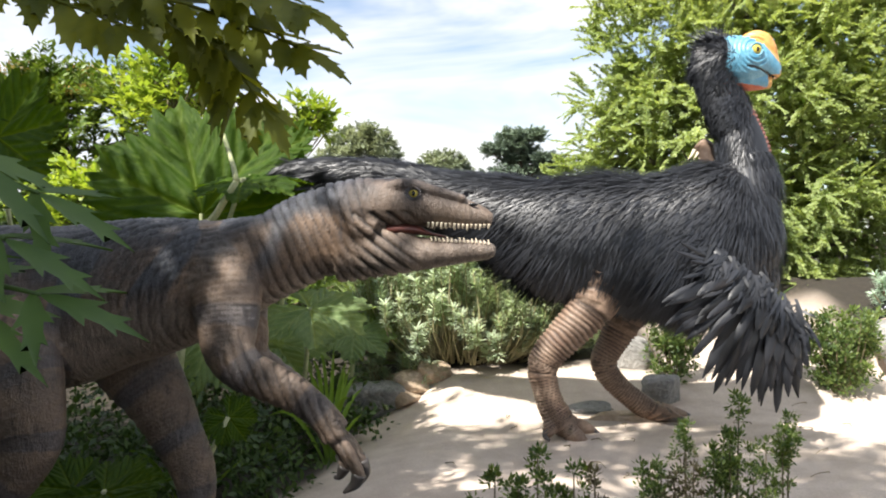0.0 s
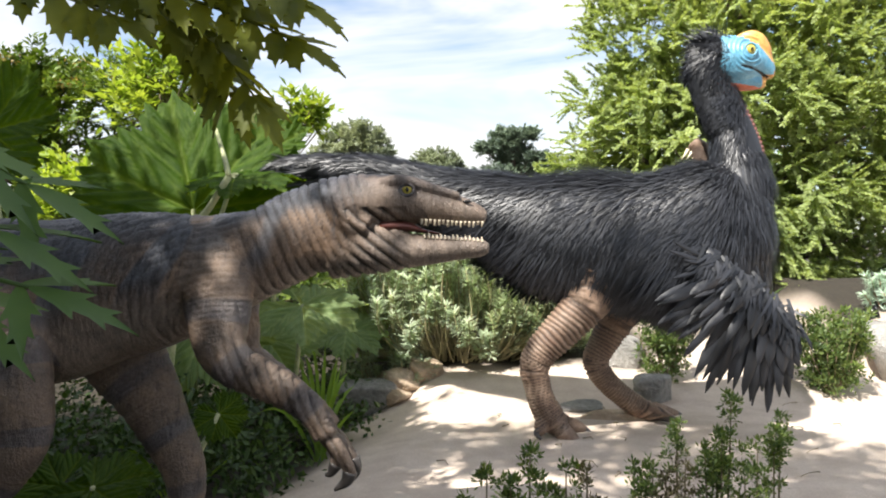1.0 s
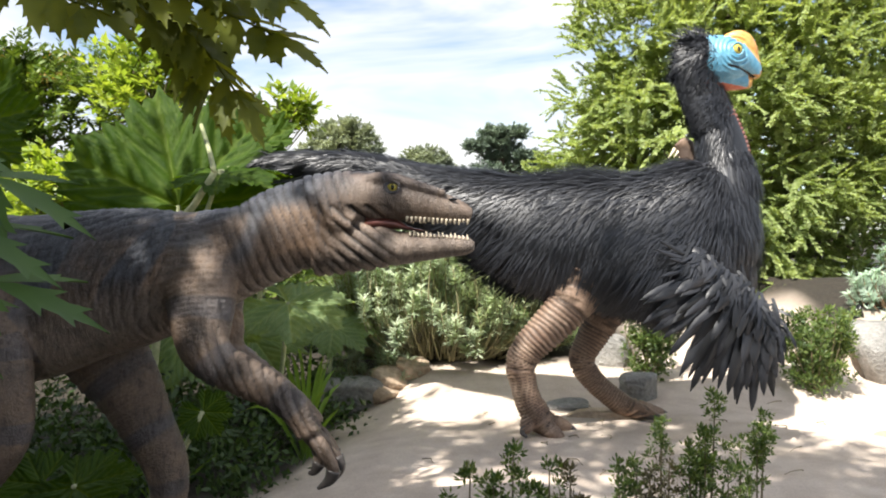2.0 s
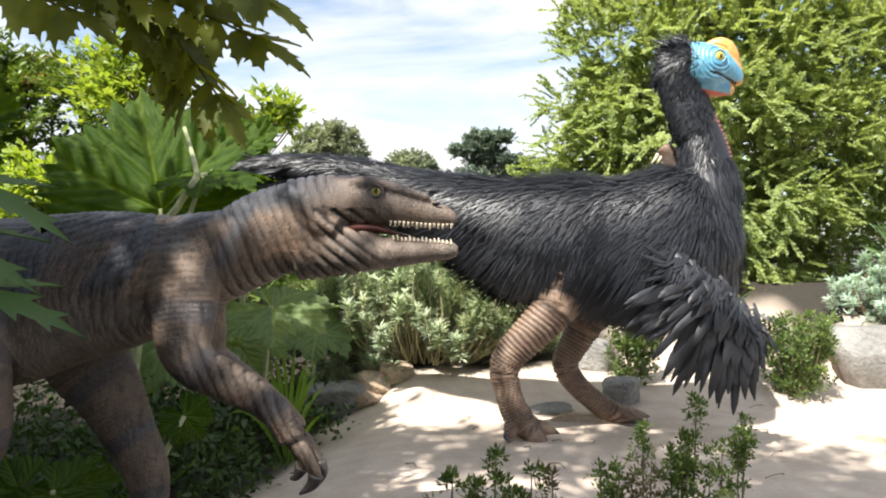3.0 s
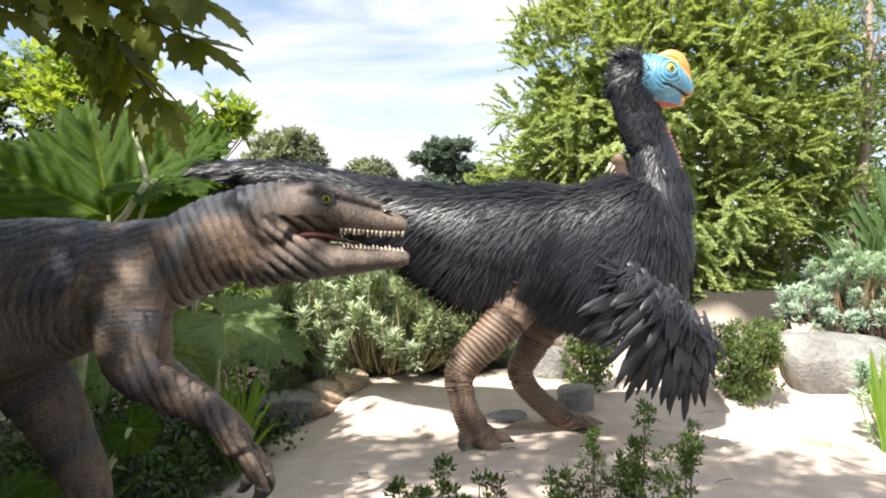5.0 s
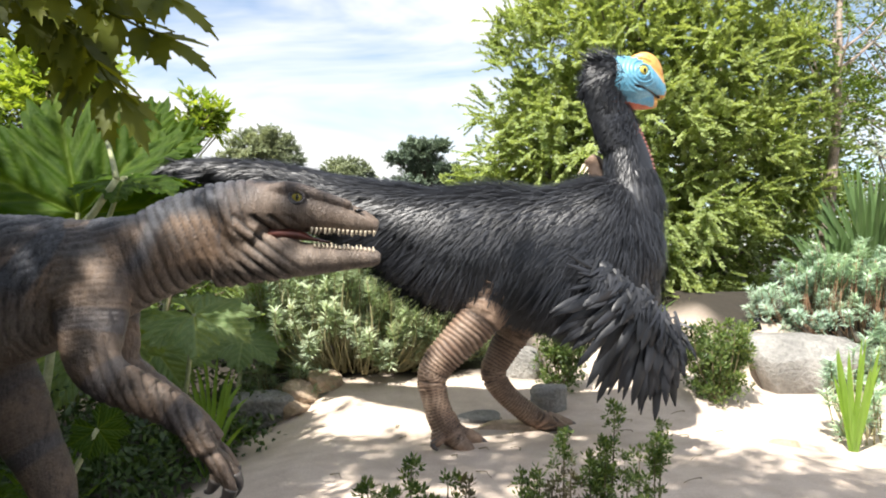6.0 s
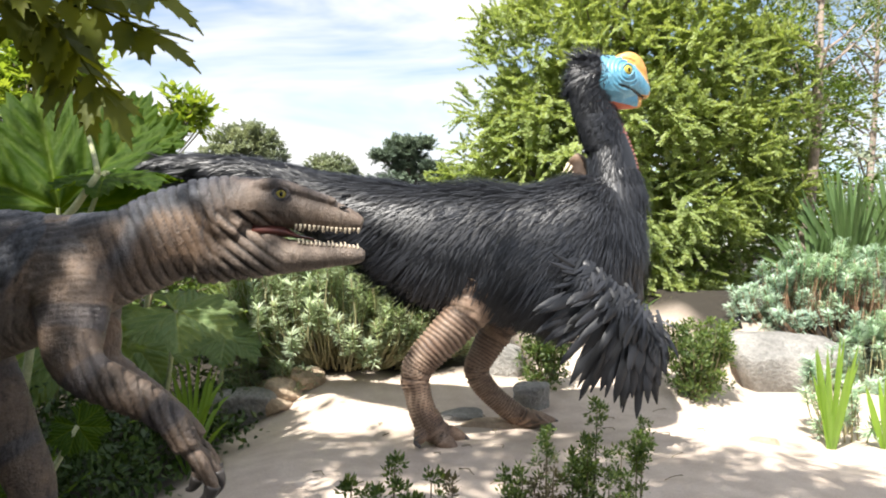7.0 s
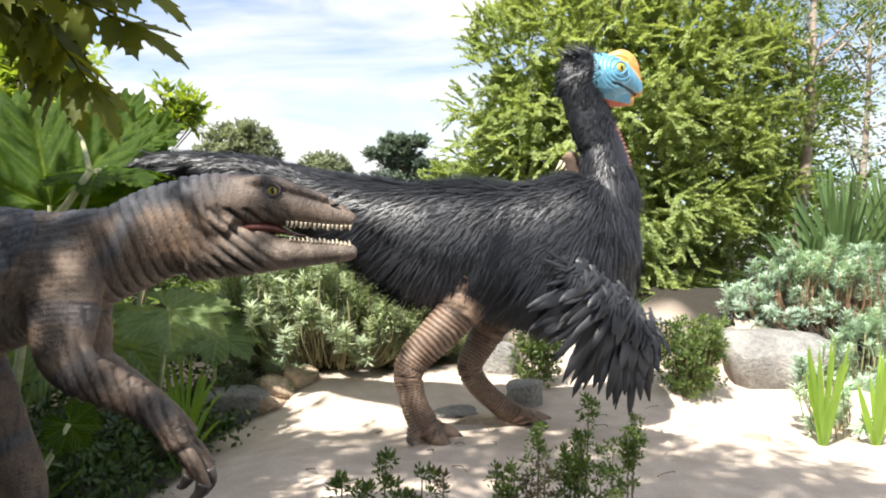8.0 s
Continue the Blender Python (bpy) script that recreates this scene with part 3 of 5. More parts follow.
def add_disc_eye(soup, centre, radius, iris, pupil, facing=-1):
    """A bulging eye that looks along -y, its pupil a dark slit set into the ball."""
    add_ball(soup, centre, radius, iris, (1, 0.75, 1))
    add_ball(soup, (centre[0] + 0.12 * radius, centre[1] + facing * 0.62 * radius, centre[2]), radius * 0.42, pupil, (0.75, 0.45, 1.1), (12, 8))


def cone(soup, base, tip, r, slot, sides=7):
    base, tip = np.asarray(base, float), np.asarray(tip, float)
    mid = base * 0.5 + tip * 0.5 + np.array([0.05 * np.linalg.norm(tip - base), 0, 0])
    add_tube(soup, [(*base, r, r), (*mid, r * 0.75, r * 0.75), (*tip, 0.0015, 0.0015)], sides, 2, slot)


def raptor_statue():
    skin = Soup()
    hand = [[(q[0] - 0.063, q[1], q[2] - 0.080, q[3] * 1.3, q[4] * 1.3) for q in finger] for finger in RAPTOR_FINGERS_NEAR]
    for limb in (RAPTOR_TRUNK, RAPTOR_SKULL, RAPTOR_JAW, RAPTOR_ARM_NEAR, RAPTOR_ARM_FAR, RAPTOR_LEG_FAR, RAPTOR_LEG_NEAR, *hand, *RAPTOR_FINGERS_FAR, *RAPTOR_TOES):
        add_tube(skin, limb, 24)
    # brow ridges
    for side in (-1, 1):
        add_tube(skin, [(-0.42, 2.9 + side * 0.075, 1.765, 0.02, 0.02), (-0.34, 2.9 + side * 0.075, 1.772, 0.026, 0.026), (-0.25, 2.9 + side * 0.06, 1.752, 0.02, 0.02), (-0.12, 2.9 + side * 0.045, 1.715, 0.012, 0.012)], 10)
        add_tube(skin, [(-0.46, 2.9 + side * 0.085, 1.60, 0.04, 0.03), (-0.55, 2.9 + side * 0.09, 1.63, 0.05, 0.035), (-0.60, 2.9 + side * 0.08, 1.72, 0.04, 0.03)], 10)
    v, nrm, faces = fused(skin, 0.0072, 5)
    d_trunk, a_trunk = near_tube(v, RAPTOR_TRUNK)
    d_arm, a_arm = near_tube(v, RAPTOR_ARM_NEAR)
    d_far, a_far = near_tube(v, RAPTOR_ARM_FAR)
    d_leg, a_leg = near_tube(v, RAPTOR_LEG_FAR)
    d_hip, a_hip = near_tube(v, RAPTOR_LEG_NEAR)
    d_head = np.minimum(near_tube(v, RAPTOR_SKULL)[0], near_tube(v, RAPTOR_JAW)[0])
    limb = np.minimum.reduce([d_arm, d_far, d_leg, d_hip])
    is_limb = limb < d_trunk * 1.02
    is_head = (v[:, 0] > -0.50) & ~is_limb
    x, y, z = v.T
    w1, w2 = wander(v, 5.0, 1.0), wander(v, 13.0, 4.0)
    # folds: rings round neck and throat, upright folds on the flank, rings on limbs
    neck = step(-1.0, -0.85, x) * (1 - step(-0.52, -0.42, x))
    slant = x + 0.40 * (z - 1.5)
    fold = 0.015 * neck * wrinkle(slant / 0.040, 1.9 * w1 + 0.9 * w2, 6.5) * (0.55 + 0.45 * wander(v, 8.0, 6.0))
    flank = (1 - neck) * (~is_limb) * (x < -0.8)
    w3 = wander(v, 31.0, 2.0)
    low = step(-0.2, 0.75, 1.55 - z + 0.3 * w1)
    fold += 0.013 * flank * wrinkle((x + 0.12 * (z - 1.3)) / 0.036, 4.8 * w1 + 2.6 * w2 + 0.7 * w3, 5.5) * (0.55 + 0.6 * wander(v, 3.4, 9.0) + 0.35 * w2).clip(0, 1) * (0.45 + 0.55 * low)
    fold += 0.0060 * flank * wrinkle((x - 0.25 * (z - 1.3)) / 0.021, 5.5 * w1 + 3.0 * w2 + 1.2 * w3, 3.0) * (0.5 + 0.8 * wander(v, 6.0, 3.0)).clip(0, 1)
    fold += 0.0045 * flank * wrinkle((z - 0.3 * x) / 0.030, 3.2 * w1 + 2.5 * w2 + w3, 3.0) * (0.4 + 0.8 * wander(v, 5.0, 7.0)).clip(0, 1)
    ring = np.where(d_arm <= np.minimum(d_leg, d_hip), a_arm * 30, np.where(d_leg < d_hip, a_leg * 40, a_hip * 40))
    fold += 0.0058 * is_limb * wrinkle(ring * 1.7, 2.6 * w1 + 1.6 * w2 + 0.8 * w3, 3.0) * (0.55 + 0.6 * wander(v, 6.0, 5.0)).clip(0, 1)
    fold += 0.0014 * is_limb * wrinkle(z / 0.026 + x / 0.05, 3.0 * w1 + 2.0 * w2 + w3, 3.0)
    jowl = np.exp(-((x + 0.44) / 0.12) ** 2) * (z < 1.67)
    fold += 0.013 * jowl * wrinkle((z + 0.85 * x) / 0.055, 0.7 * w1, 4.0) * (~is_limb)
    fold += 0.0025 * is_head * w2
    v = v + nrm * fold[:, None]
    # deeper folds get more painted shade
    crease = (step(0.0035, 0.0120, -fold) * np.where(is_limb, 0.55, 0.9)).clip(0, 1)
    # paint
    s = smooth_path(RAPTOR_TRUNK, 5)
    axis = np.interp(x, s[:, 0], s[:, 2])
    half = np.interp(x, s[:, 0], s[:, 3])
    height = (z - axis) / half
    back = step(0.15, 0.70, height + 0.30 * w1 + 0.2 * w2)
    bars = step(0.15, 0.55, np.cos(2 * np.pi * (x - 0.28 * (z - 1.4) + 0.05 * w1) / 0.30) * (0.8 + 0.3 * w1) + 0.05 + 0.25 * w2) * step(-0.55, 0.1, height) * (x < -0.58)
    arm_bars = step(0.15, 0.55, np.cos(2 * np.pi * a_arm * 3.6 + 1.5 * w1) - 0.12 + 0.3 * w2)
    leg_bars = 0.6 * step(0.2, 0.6, np.cos(2 * np.pi * np.where(d_leg < d_hip, a_leg, a_hip) * 5 + w1) - 0.3)
    dark = np.where(is_limb, np.where(np.minimum(d_arm, d_far) < np.minimum(d_leg, d_hip), 0.55 * arm_bars, leg_bars), np.maximum(0.92 * back, 0.95 * bars))
    crown = 0.75 * step(1.71, 1.775, z + 0.02 * w1 + 0.015 * w2) * (1 - step(-0.20, -0.05, x)) + 0.6 * step(0.25, 0.6, w1 + 0.5 * w2) * (x < -0.15) + 0.8 * np.exp(-(((x + 0.318) / 0.05) ** 2 + ((z - 1.737) / 0.035) ** 2))
    face = step(-0.66, -0.40, x + 0.05 * w1) * (~is_limb)
    dark = dark * (1 - face) + face * 0.45 * crown.clip(0, 1)
    under = np.where(is_limb, 0.25, step(0.25, 0.95, -height + 0.3 * w1))
    under = under * (1 - face) + face * (0.45 + 0.4 * (1 - step(1.54, 1.62, z)))
    soup = Soup()
    soup.add(v, faces[:1], 0)
    soup.f, soup.m = faces, [0] * len(faces)
    first = len(v)
    # mouth lining, tongue, gums
    add_tube(soup, [(-0.42, 2.9, 1.605, 0.030, 0.075), (-0.36, 2.9, 1.604, 0.026, 0.066), (-0.31, 2.9, 1.600, 0.020, 0.052), (-0.26, 2.9, 1.585, 0.008, 0.040), (-0.20, 2.9, 1.574, 0.004, 0.026)], 14, 4, 1)
    jaw, skull = smooth_path(RAPTOR_JAW, 5), smooth_path(RAPTOR_SKULL, 5)
    for side in (-1, 1):
        for i in range(15):
            tx = -0.262 + i * 0.0163
            wide = np.interp(tx, skull[:, 0], skull[:, 4]) * 0.80
            top = np.interp(tx, skull[:, 0], skull[:, 2] - 0.86 * skull[:, 3])
            long = 0.014 + 0.005 * math.sin(i * 2.3) - 0.0004 * i
            cone(soup, (tx, 2.9 + side * wide, top + 0.008), (tx - 0.004, 2.9 + side * (wide - 0.003), top - long), 0.0056, 2)
            lx = -0.252 + i * 0.0155
            wide = np.interp(lx, jaw[:, 0], jaw[:, 4]) * 0.70
            low = np.interp(lx, jaw[:, 0], jaw[:, 2] + 0.84 * jaw[:, 3])
            cone(soup, (lx, 2.9 + side * wide, low - 0.006), (lx - 0.004, 2.9 + side * (wide - 0.002), low + 0.011 + 0.004 * math.sin(i * 1.9)), 0.0048, 2)
        add_disc_eye(soup, (-0.318, 2.9 + side * 0.074, 1.737), 0.023, 3, 4, side)
        add_ball(soup, (-0.092, 2.9 + side * 0.046, 1.693), 0.011, 4, (1.6, 0.5, 0.55))
        # lids round the eye
        ring = [(-0.318 + 0.027 * math.cos(t), 2.9 + side * 0.084, 1.737 + 0.022 * math.sin(t), 0.007, 0.010) for t in np.linspace(0, 2 * np.pi, 14)]
        add_tube(soup, ring, 8, 2, 5)
    for finger in (*hand, *RAPTOR_FINGERS_FAR):
        add_tube(soup, [tuple(np.array(r) * (1, 1, 1, 1.12, 1.12)) for r in finger[-3:]], 12, 4, 6)
    # the neck bends a little forward and down towards the head
    posed = np.vstack(soup.v)
    bend = step(-1.15, -0.55, posed[:, 0]) * step(1.15, 1.42, posed[:, 2])
    soup.v = [posed + bend[:, None] * np.array([0.032, 0.0, -0.036])]
    ob = part("raptor_statue", soup, [HIDE, GUM, IVORY, IRIS_YELLOW, BLACK, HIDE, CLAW])
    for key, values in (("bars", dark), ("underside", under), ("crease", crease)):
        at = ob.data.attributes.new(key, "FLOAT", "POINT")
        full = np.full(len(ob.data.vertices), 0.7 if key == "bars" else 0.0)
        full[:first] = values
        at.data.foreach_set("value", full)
    return tagged(ob, "brown raptor statue with slate bars and open toothed jaws", "dinosaur statue")


BARB = [(0, 0.5, 0), (0, -0.5, 0), (0.4, 0.55, 0.10), (0.4, -0.55, 0.10), (0.75, 0.36, 0.09), (0.75, -0.36, 0.09), (1, 0, 0.0)]
BARB_F3 = [(0, 1, 3), (0, 3, 2), (2, 3, 5), (2, 5, 4), (4, 5, 6)]


def feather(soup, root, tip, wide, normal, slot, curl=0.06):
    """A flight feather: two vanes on a raised shaft, rounded tip, slightly curled."""
    root, tip = np.asarray(root, float), np.asarray(tip, float)
    ax = tip - root
    long = np.linalg.norm(ax)
    ax /= long
    nv = np.asarray(normal, float) - ax * np.dot(normal, ax)
    nv /= np.linalg.norm(nv)
    sv = np.cross(nv, ax)
    rows = [(0.0, 0.12), (0.12, 0.4), (0.3, 0.8), (0.55, 1.0), (0.75, 0.88), (0.90, 0.50), (1.0, 0.05)]
    v = []
    for u, w in rows:
        c = root + ax * long * u - nv * curl * long * (u - 0.5) ** 2 * 4 + sv * 0.04 * long * u * u
        jag = 1 + 0.12 * rng.normal()
        v += [c + sv * wide * w * 0.42 * jag - nv * 0.004, c + nv * 0.005, c - sv * wide * w * 0.58 * jag - nv * 0.006]
    f = []
    for i in range(len(rows) - 1):
        f += [(3 * i, 3 * i + 3, 3 * i + 4, 3 * i + 1), (3 * i + 1, 3 * i + 4, 3 * i + 5, 3 * i + 2)]
    soup.add(v, f, slot)


def feathered_statue():
    body = Soup()
    for limb in (BIRD_BODY, BIRD_NECK):
        add_tube(body, limb, 24)
    v, nrm, faces = fused(body, 0.022, 3)
    soup = Soup()
    soup.add(v, faces[:1], 0)
    soup.f, soup.m = list(faces), [0] * len(faces)
    # --- fur: hair-like plumes that run back along the body and down the flanks and neck
    n_fur = 120000
    cent = np.array([v[f].mean(0) for f in faces])
    area = np.array([np.linalg.norm(np.cross(v[f[2]] - v[f[0]], v[f[3 % len(f)]] - v[f[1]])) for f in faces])
    fn = np.array([nrm[f].mean(0) for f in faces])
    pick = rng.choice(len(faces), n_fur, p=area / area.sum())
    pos = cent[pick] + rng.normal(size=(n_fur, 3)) * 0.009
    nn = unit(fn[pick])
    x, y, z = pos.T
    neck_line = smooth_path(BIRD_NECK, 5)
    on_neck = (z > 2.02) & (x > 1.2)
    chest = step(1.30, 1.75, x) * (~on_neck)
    flow = np.zeros((n_fur, 3))
    tail = 1 - step(-0.3, 0.6, x)
    flow[:, 0] = -1.0 + 0.75 * chest
    side = step(-0.75, 0.55, -nn[:, 2])
    flow[:, 0] += 0.35 * side * (1 - tail)
    flow[:, 2] = (-0.30 - 1.0 * side) * (1 - tail) - 0.7 * chest - 0.10
    flow[on_neck] = (-0.15, 0, -1.0)
    flow[on_neck & (z > 2.55)] = (-0.75, 0, -0.5)
    lump = wander(pos, 9.0, 2.0)
    flow[:, 2] += 0.45 * lump
    flow[:, 0] += 0.40 * wander(pos, 6.0, 5.0)
    flow[:, 2] += 0.34 * wander(pos, 24.0, 8.0)
    flow += rng.normal(size=(n_fur, 3)) * 0.13
    flow -= nn * (flow * nn).sum(1)[:, None]
    flow = unit(flow) + nn * (0.12 + 0.20 * rng.random(n_fur) ** 2 + 0.20 * lump + 0.12 * wander(pos, 19.0, 3.0))[:, None]
    long = np.where(on_neck, 0.095, 0.165) * (0.5 + 0.8 * rng.random(n_fur)) * (1 + 0.25 * lump) * (1 - 0.25 * tail)
    fringe = (nn[:, 2] < -0.2) & ~on_neck & (x > -0.6)
    long = np.where(fringe, long * 1.75, long)
    mid_x = np.interp(z, neck_line[::-1, 2], neck_line[::-1, 0])
    half_x = np.interp(z, neck_line[::-1, 2], neck_line[::-1, 3])
    keep = ~(on_neck & (z > 2.08) & (x - mid_x > 0.42 * half_x))
    size = np.stack([long, np.where(on_neck, 0.0048, 0.0056) * (0.7 + 0.7 * rng.random(n_fur)), long], 1)
    scatter(soup, BARB, BARB_F3, pos[keep], flow[keep], nn[keep], size[keep], 0)
    # --- tail fan
    for i in range(46):
        a = rng.normal() * 0.22
        r = np.array([-1.16 + 0.55 * rng.random(), 5.2 + 0.05 * rng.normal(), 2.03 + 0.05 * rng.normal()])
        long_f = 0.28 + 0.14 * rng.random()
        feather(soup, r, r + long_f * np.array([-1, 0.25 * rng.normal(), 0.02 + a * 0.8 - 0.16]), 0.022, (0.2, -1, 0.6), 1, -0.05)
    # --- head and throat
    head = Soup()
    for limb in (BIRD_HEAD, BIRD_CASQUE, BIRD_LOWER_BEAK, BIRD_NECK[3:]):
        add_tube(head, limb, 22)
    hv, hn, hf = fused(head, 0.007, 3)
    ex, ez = EYE_AT
    r = np.hypot(hv[:, 0] - ex, hv[:, 2] - ez)
    ring = np.exp(-((r - 0.07) / 0.06) ** 2) * (hv[:, 0] < ex + 0.07)
    hv = hv + hn * (0.0065 * ring * np.cos(2 * np.pi * r / 0.026))[:, None] + hn * (0.0012 * wander(hv, 60.0, 1.0))[:, None]
    m0, m1 = MOUTH
    u = ((hv[:, 0] - m0[0]) / (m1[0] - m0[0])).clip(0, 1)
    gap = np.abs(hv[:, 2] - (m0[1] + u * (m1[1] - m0[1]) + 0.012 * np.sin(np.pi * u)))
    on_mouth = (hv[:, 0] > m0[0]) & (gap < 0.007)
    hv[on_mouth] -= hn[on_mouth] * 0.012
    casque = smooth_path(BIRD_CASQUE, 5)
    d_casque = near_tube(hv, BIRD_CASQUE)[0]
    fur_side = hv[:, 0] < FACE_BACK + 0.03 * np.sin((hv[:, 2] - 2.6) * 9)
    slot_v = np.full(len(hv), 2)
    slot_v[d_casque < 1.04] = 3
    slot_v[(hv[:, 0] > m1[0] - 0.065) & (hv[:, 2] < m1[1] + 0.03)] = 3
    slot_v[(hv[:, 2] < m0[1] - 0.100 - 0.12 * (hv[:, 0] - m0[0])) & ~((hv[:, 0] > m1[0] - 0.065))] = 4
    slot_v[on_mouth] = 5
    slot_v[fur_side & (hv[:, 2] > THROAT - 0.05)] = 0
    line = np.interp(hv[:, 2], neck_line[::-1, 2], neck_line[::-1, 0])
    slot_v[(hv[:, 2] < THROAT) & (hv[:, 0] < line + 0.07)] = 0
    base = soup.n
    soup.v.append(hv)
    soup.n += len(hv)
    for f in hf:
        soup.f.append([i + base for i in f])
        soup.m.append(int(np.bincount(slot_v[f]).argmax()))
    nape = rng.choice(np.where(slot_v == 0)[0], 9000)
    fl = np.tile([-0.65, 0.0, -0.75], (len(nape), 1)) + rng.normal(size=(len(nape), 3)) * 0.16
    nn = unit(hn[nape])
    fl -= nn * (fl * nn).sum(1)[:, None]
    scatter(soup, BARB, BARB_F3, hv[nape], unit(fl) + nn * 0.3, nn, np.stack([0.05 + 0.05 * rng.random(len(nape)), np.full(len(nape), 0.008), np.full(len(nape), 0.08)], 1), 0)
    for i in range(260):
        root = np.array([1.50 + 0.05 * rng.normal(), 5.0 + 0.05 * rng.normal(), 2.79 + 0.015 * rng.normal()])
        scatter(soup, BARB, BARB_F3, [root], [(-0.55 + 0.3 * rng.normal(), 0.4 * rng.normal(), 0.45 + 0.25 * rng.normal())], [(0, -1, 0.2)], [[0.07 + 0.05 * rng.random(), 0.006, 0.08]], 0)
    # scaly ridges down the front of the neck
    slope = unit(np.gradient(neck_line[:, :3], axis=0))
    for i in np.linspace(2, len(neck_line) - 2, 40):
        at = lambda rows, k: float(np.interp(i, np.arange(len(neck_line)), rows[:, k]))
        cx, cy, cz, high, deep = (at(neck_line, k) for k in range(5))
        if 1.98 < cz < THROAT + 0.03:
            px, pz = at(slope, 2), -at(slope, 0)
            add_tube(soup, [(cx + 0.55 * high * px, cy - 0.75 * deep, cz + 0.55 * high * pz - 0.02, 0.010, 0.010), (cx + 1.06 * high * px, cy, cz + 1.06 * high * pz, 0.019, 0.017),
                            (cx + 0.55 * high * px, cy + 0.75 * deep, cz + 0.55 * high * pz - 0.02, 0.010, 0.010)], 6, 3, 10)
    for side in (-1, 1):
        add_disc_eye(soup, (ex, 5.0 + side * 0.125, ez), 0.034, 6, 5, side)
        add_tube(soup, [(ex + 0.040 * math.cos(t), 5.0 + side * 0.128, ez + 0.040 * math.sin(t), 0.010, 0.014) for t in np.linspace(0, 2 * np.pi, 14)], 8, 2, 2)
        add_ball(soup, (NOSTRIL[0], 5.0 + side * 0.058, NOSTRIL[1]), 0.014, 5, (1.5, 0.5, 0.9))
    # --- bare ringed legs
    legs = Soup()
    for limb in (BIRD_LEG_NEAR, BIRD_LEG_FAR, BIRD_CLAW_FAR, *BIRD_TOES):
        add_tube(legs, limb, 22)
    lv, ln, lf = fused(legs, 0.009, 3)
    d1, a1 = near_tube(lv, BIRD_LEG_NEAR)
    d2, a2 = near_tube(lv, BIRD_LEG_FAR)
    along = np.where(d1 < d2, a1, a2) * 44
    ringed = wrinkle(along * 1.15, 1.0 * wander(lv, 9.0, 3.0) + 0.7 * wander(lv, 30.0, 1.0), 1.8)
    lv = lv + ln * (0.012 * ringed)[:, None]
    base = soup.n
    leg_from = base
    soup.add(lv, lf[:1], 7)
    soup.f.pop()
    soup.m.pop()
    soup.f.extend([[i + base for i in f] for f in lf])
    soup.m.extend([7] * len(lf))
    for toe in BIRD_TOES:
        add_tube(soup, [tuple(np.array(q) * (1, 1, 1, 0.8, 0.8)) for q in toe[-2:]] + [tuple(np.array(toe[-1]) + (0.03, -0.01, -0.025, -0.012, -0.012))], 10, 3, 8)
    for i in range(3):
        c = np.array(BIRD_CLAW_FAR[-2][:3]) + (-0.035 * i, 0.0, -0.01)
        cone(soup, c, c + (-0.05, -0.02, -0.07), 0.014, 9)
    # --- near wing: arm, coverts and a fan of flight feathers
    add_tube(soup, [(*q[:3], 0.55 * q[3], 0.55 * q[4]) for q in BIRD_ARM_NEAR], 14, 4, 0)
    arm = smooth_path(BIRD_ARM_NEAR, 5)
    def on_arm(u):
        return np.array([np.interp(u, np.linspace(0, 1, len(arm)), arm[:, i]) for i in range(3)])
    tips = np.array(WING_TIPS)
    for layer, (count, reach, off) in enumerate(((19, 1.0, 0.03), (16, 0.86, -0.01), (13, 0.60, -0.04), (9, 0.38, -0.06))):
        for i in range(count):
            u = (i + 0.5 * (layer % 2) + 0.3 * rng.random()) / count
            root = on_arm(0.36 + 0.56 * u) + (0, off, 0)
            tip = np.array([np.interp(u, np.linspace(0, 1, len(tips)), tips[:, k2]) for k2 in range(3)])
            tip = root + (tip - root) * reach * (0.92 + 0.16 * rng.random()) + rng.normal(size=3) * 0.018
            feather(soup, root, tip + (0, off, 0), 0.062 + 0.016 * rng.random() - 0.005 * layer, (0.15 * rng.normal(), -1, 0.15 * rng.normal()), 1, 0.05)
    for tip in QUILL_TIPS:
        root = on_arm(0.30)
        feather(soup, root, tip, 0.030, (0, -1, 0.3), 1, -0.05)
    for i in range(1100):
        u = 0.1 + 0.85 * rng.random()
        root = on_arm(u) + rng.normal(size=3) * 0.028
        d = unit(np.array([-0.7 + 0.7 * u + 0.3 * rng.normal(), -0.25 * rng.random() - 0.1, -0.5 - 0.4 * u + 0.25 * rng.normal()]))
        feather_long = 0.10 + 0.08 * rng.random()
        scatter(soup, BARB, BARB_F3, [root], [d], [(0, -1, 0.2)], [[feather_long, 0.018, feather_long]], 1)
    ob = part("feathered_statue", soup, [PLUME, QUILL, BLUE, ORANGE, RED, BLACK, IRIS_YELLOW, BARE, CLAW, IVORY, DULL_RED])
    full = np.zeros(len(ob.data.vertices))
    # strength of the painted shade in the leg grooves
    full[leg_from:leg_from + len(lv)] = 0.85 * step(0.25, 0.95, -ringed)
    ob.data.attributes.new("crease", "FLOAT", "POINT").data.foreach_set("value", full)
    return tagged(ob, "tall black-plumed dinosaur statue with blue face and orange crest", "dinosaur statue")


raptor_statue()
feathered_statue()


# ---- plants ----
def add_stem(soup, points, r0, r1, slot=0, sides=6, steps=3):
    p = np.asarray(points, float)
    r = np.linspace(r0, r1, len(p))
    add_tube(soup, np.column_stack([p, r, r]), sides, steps, slot)


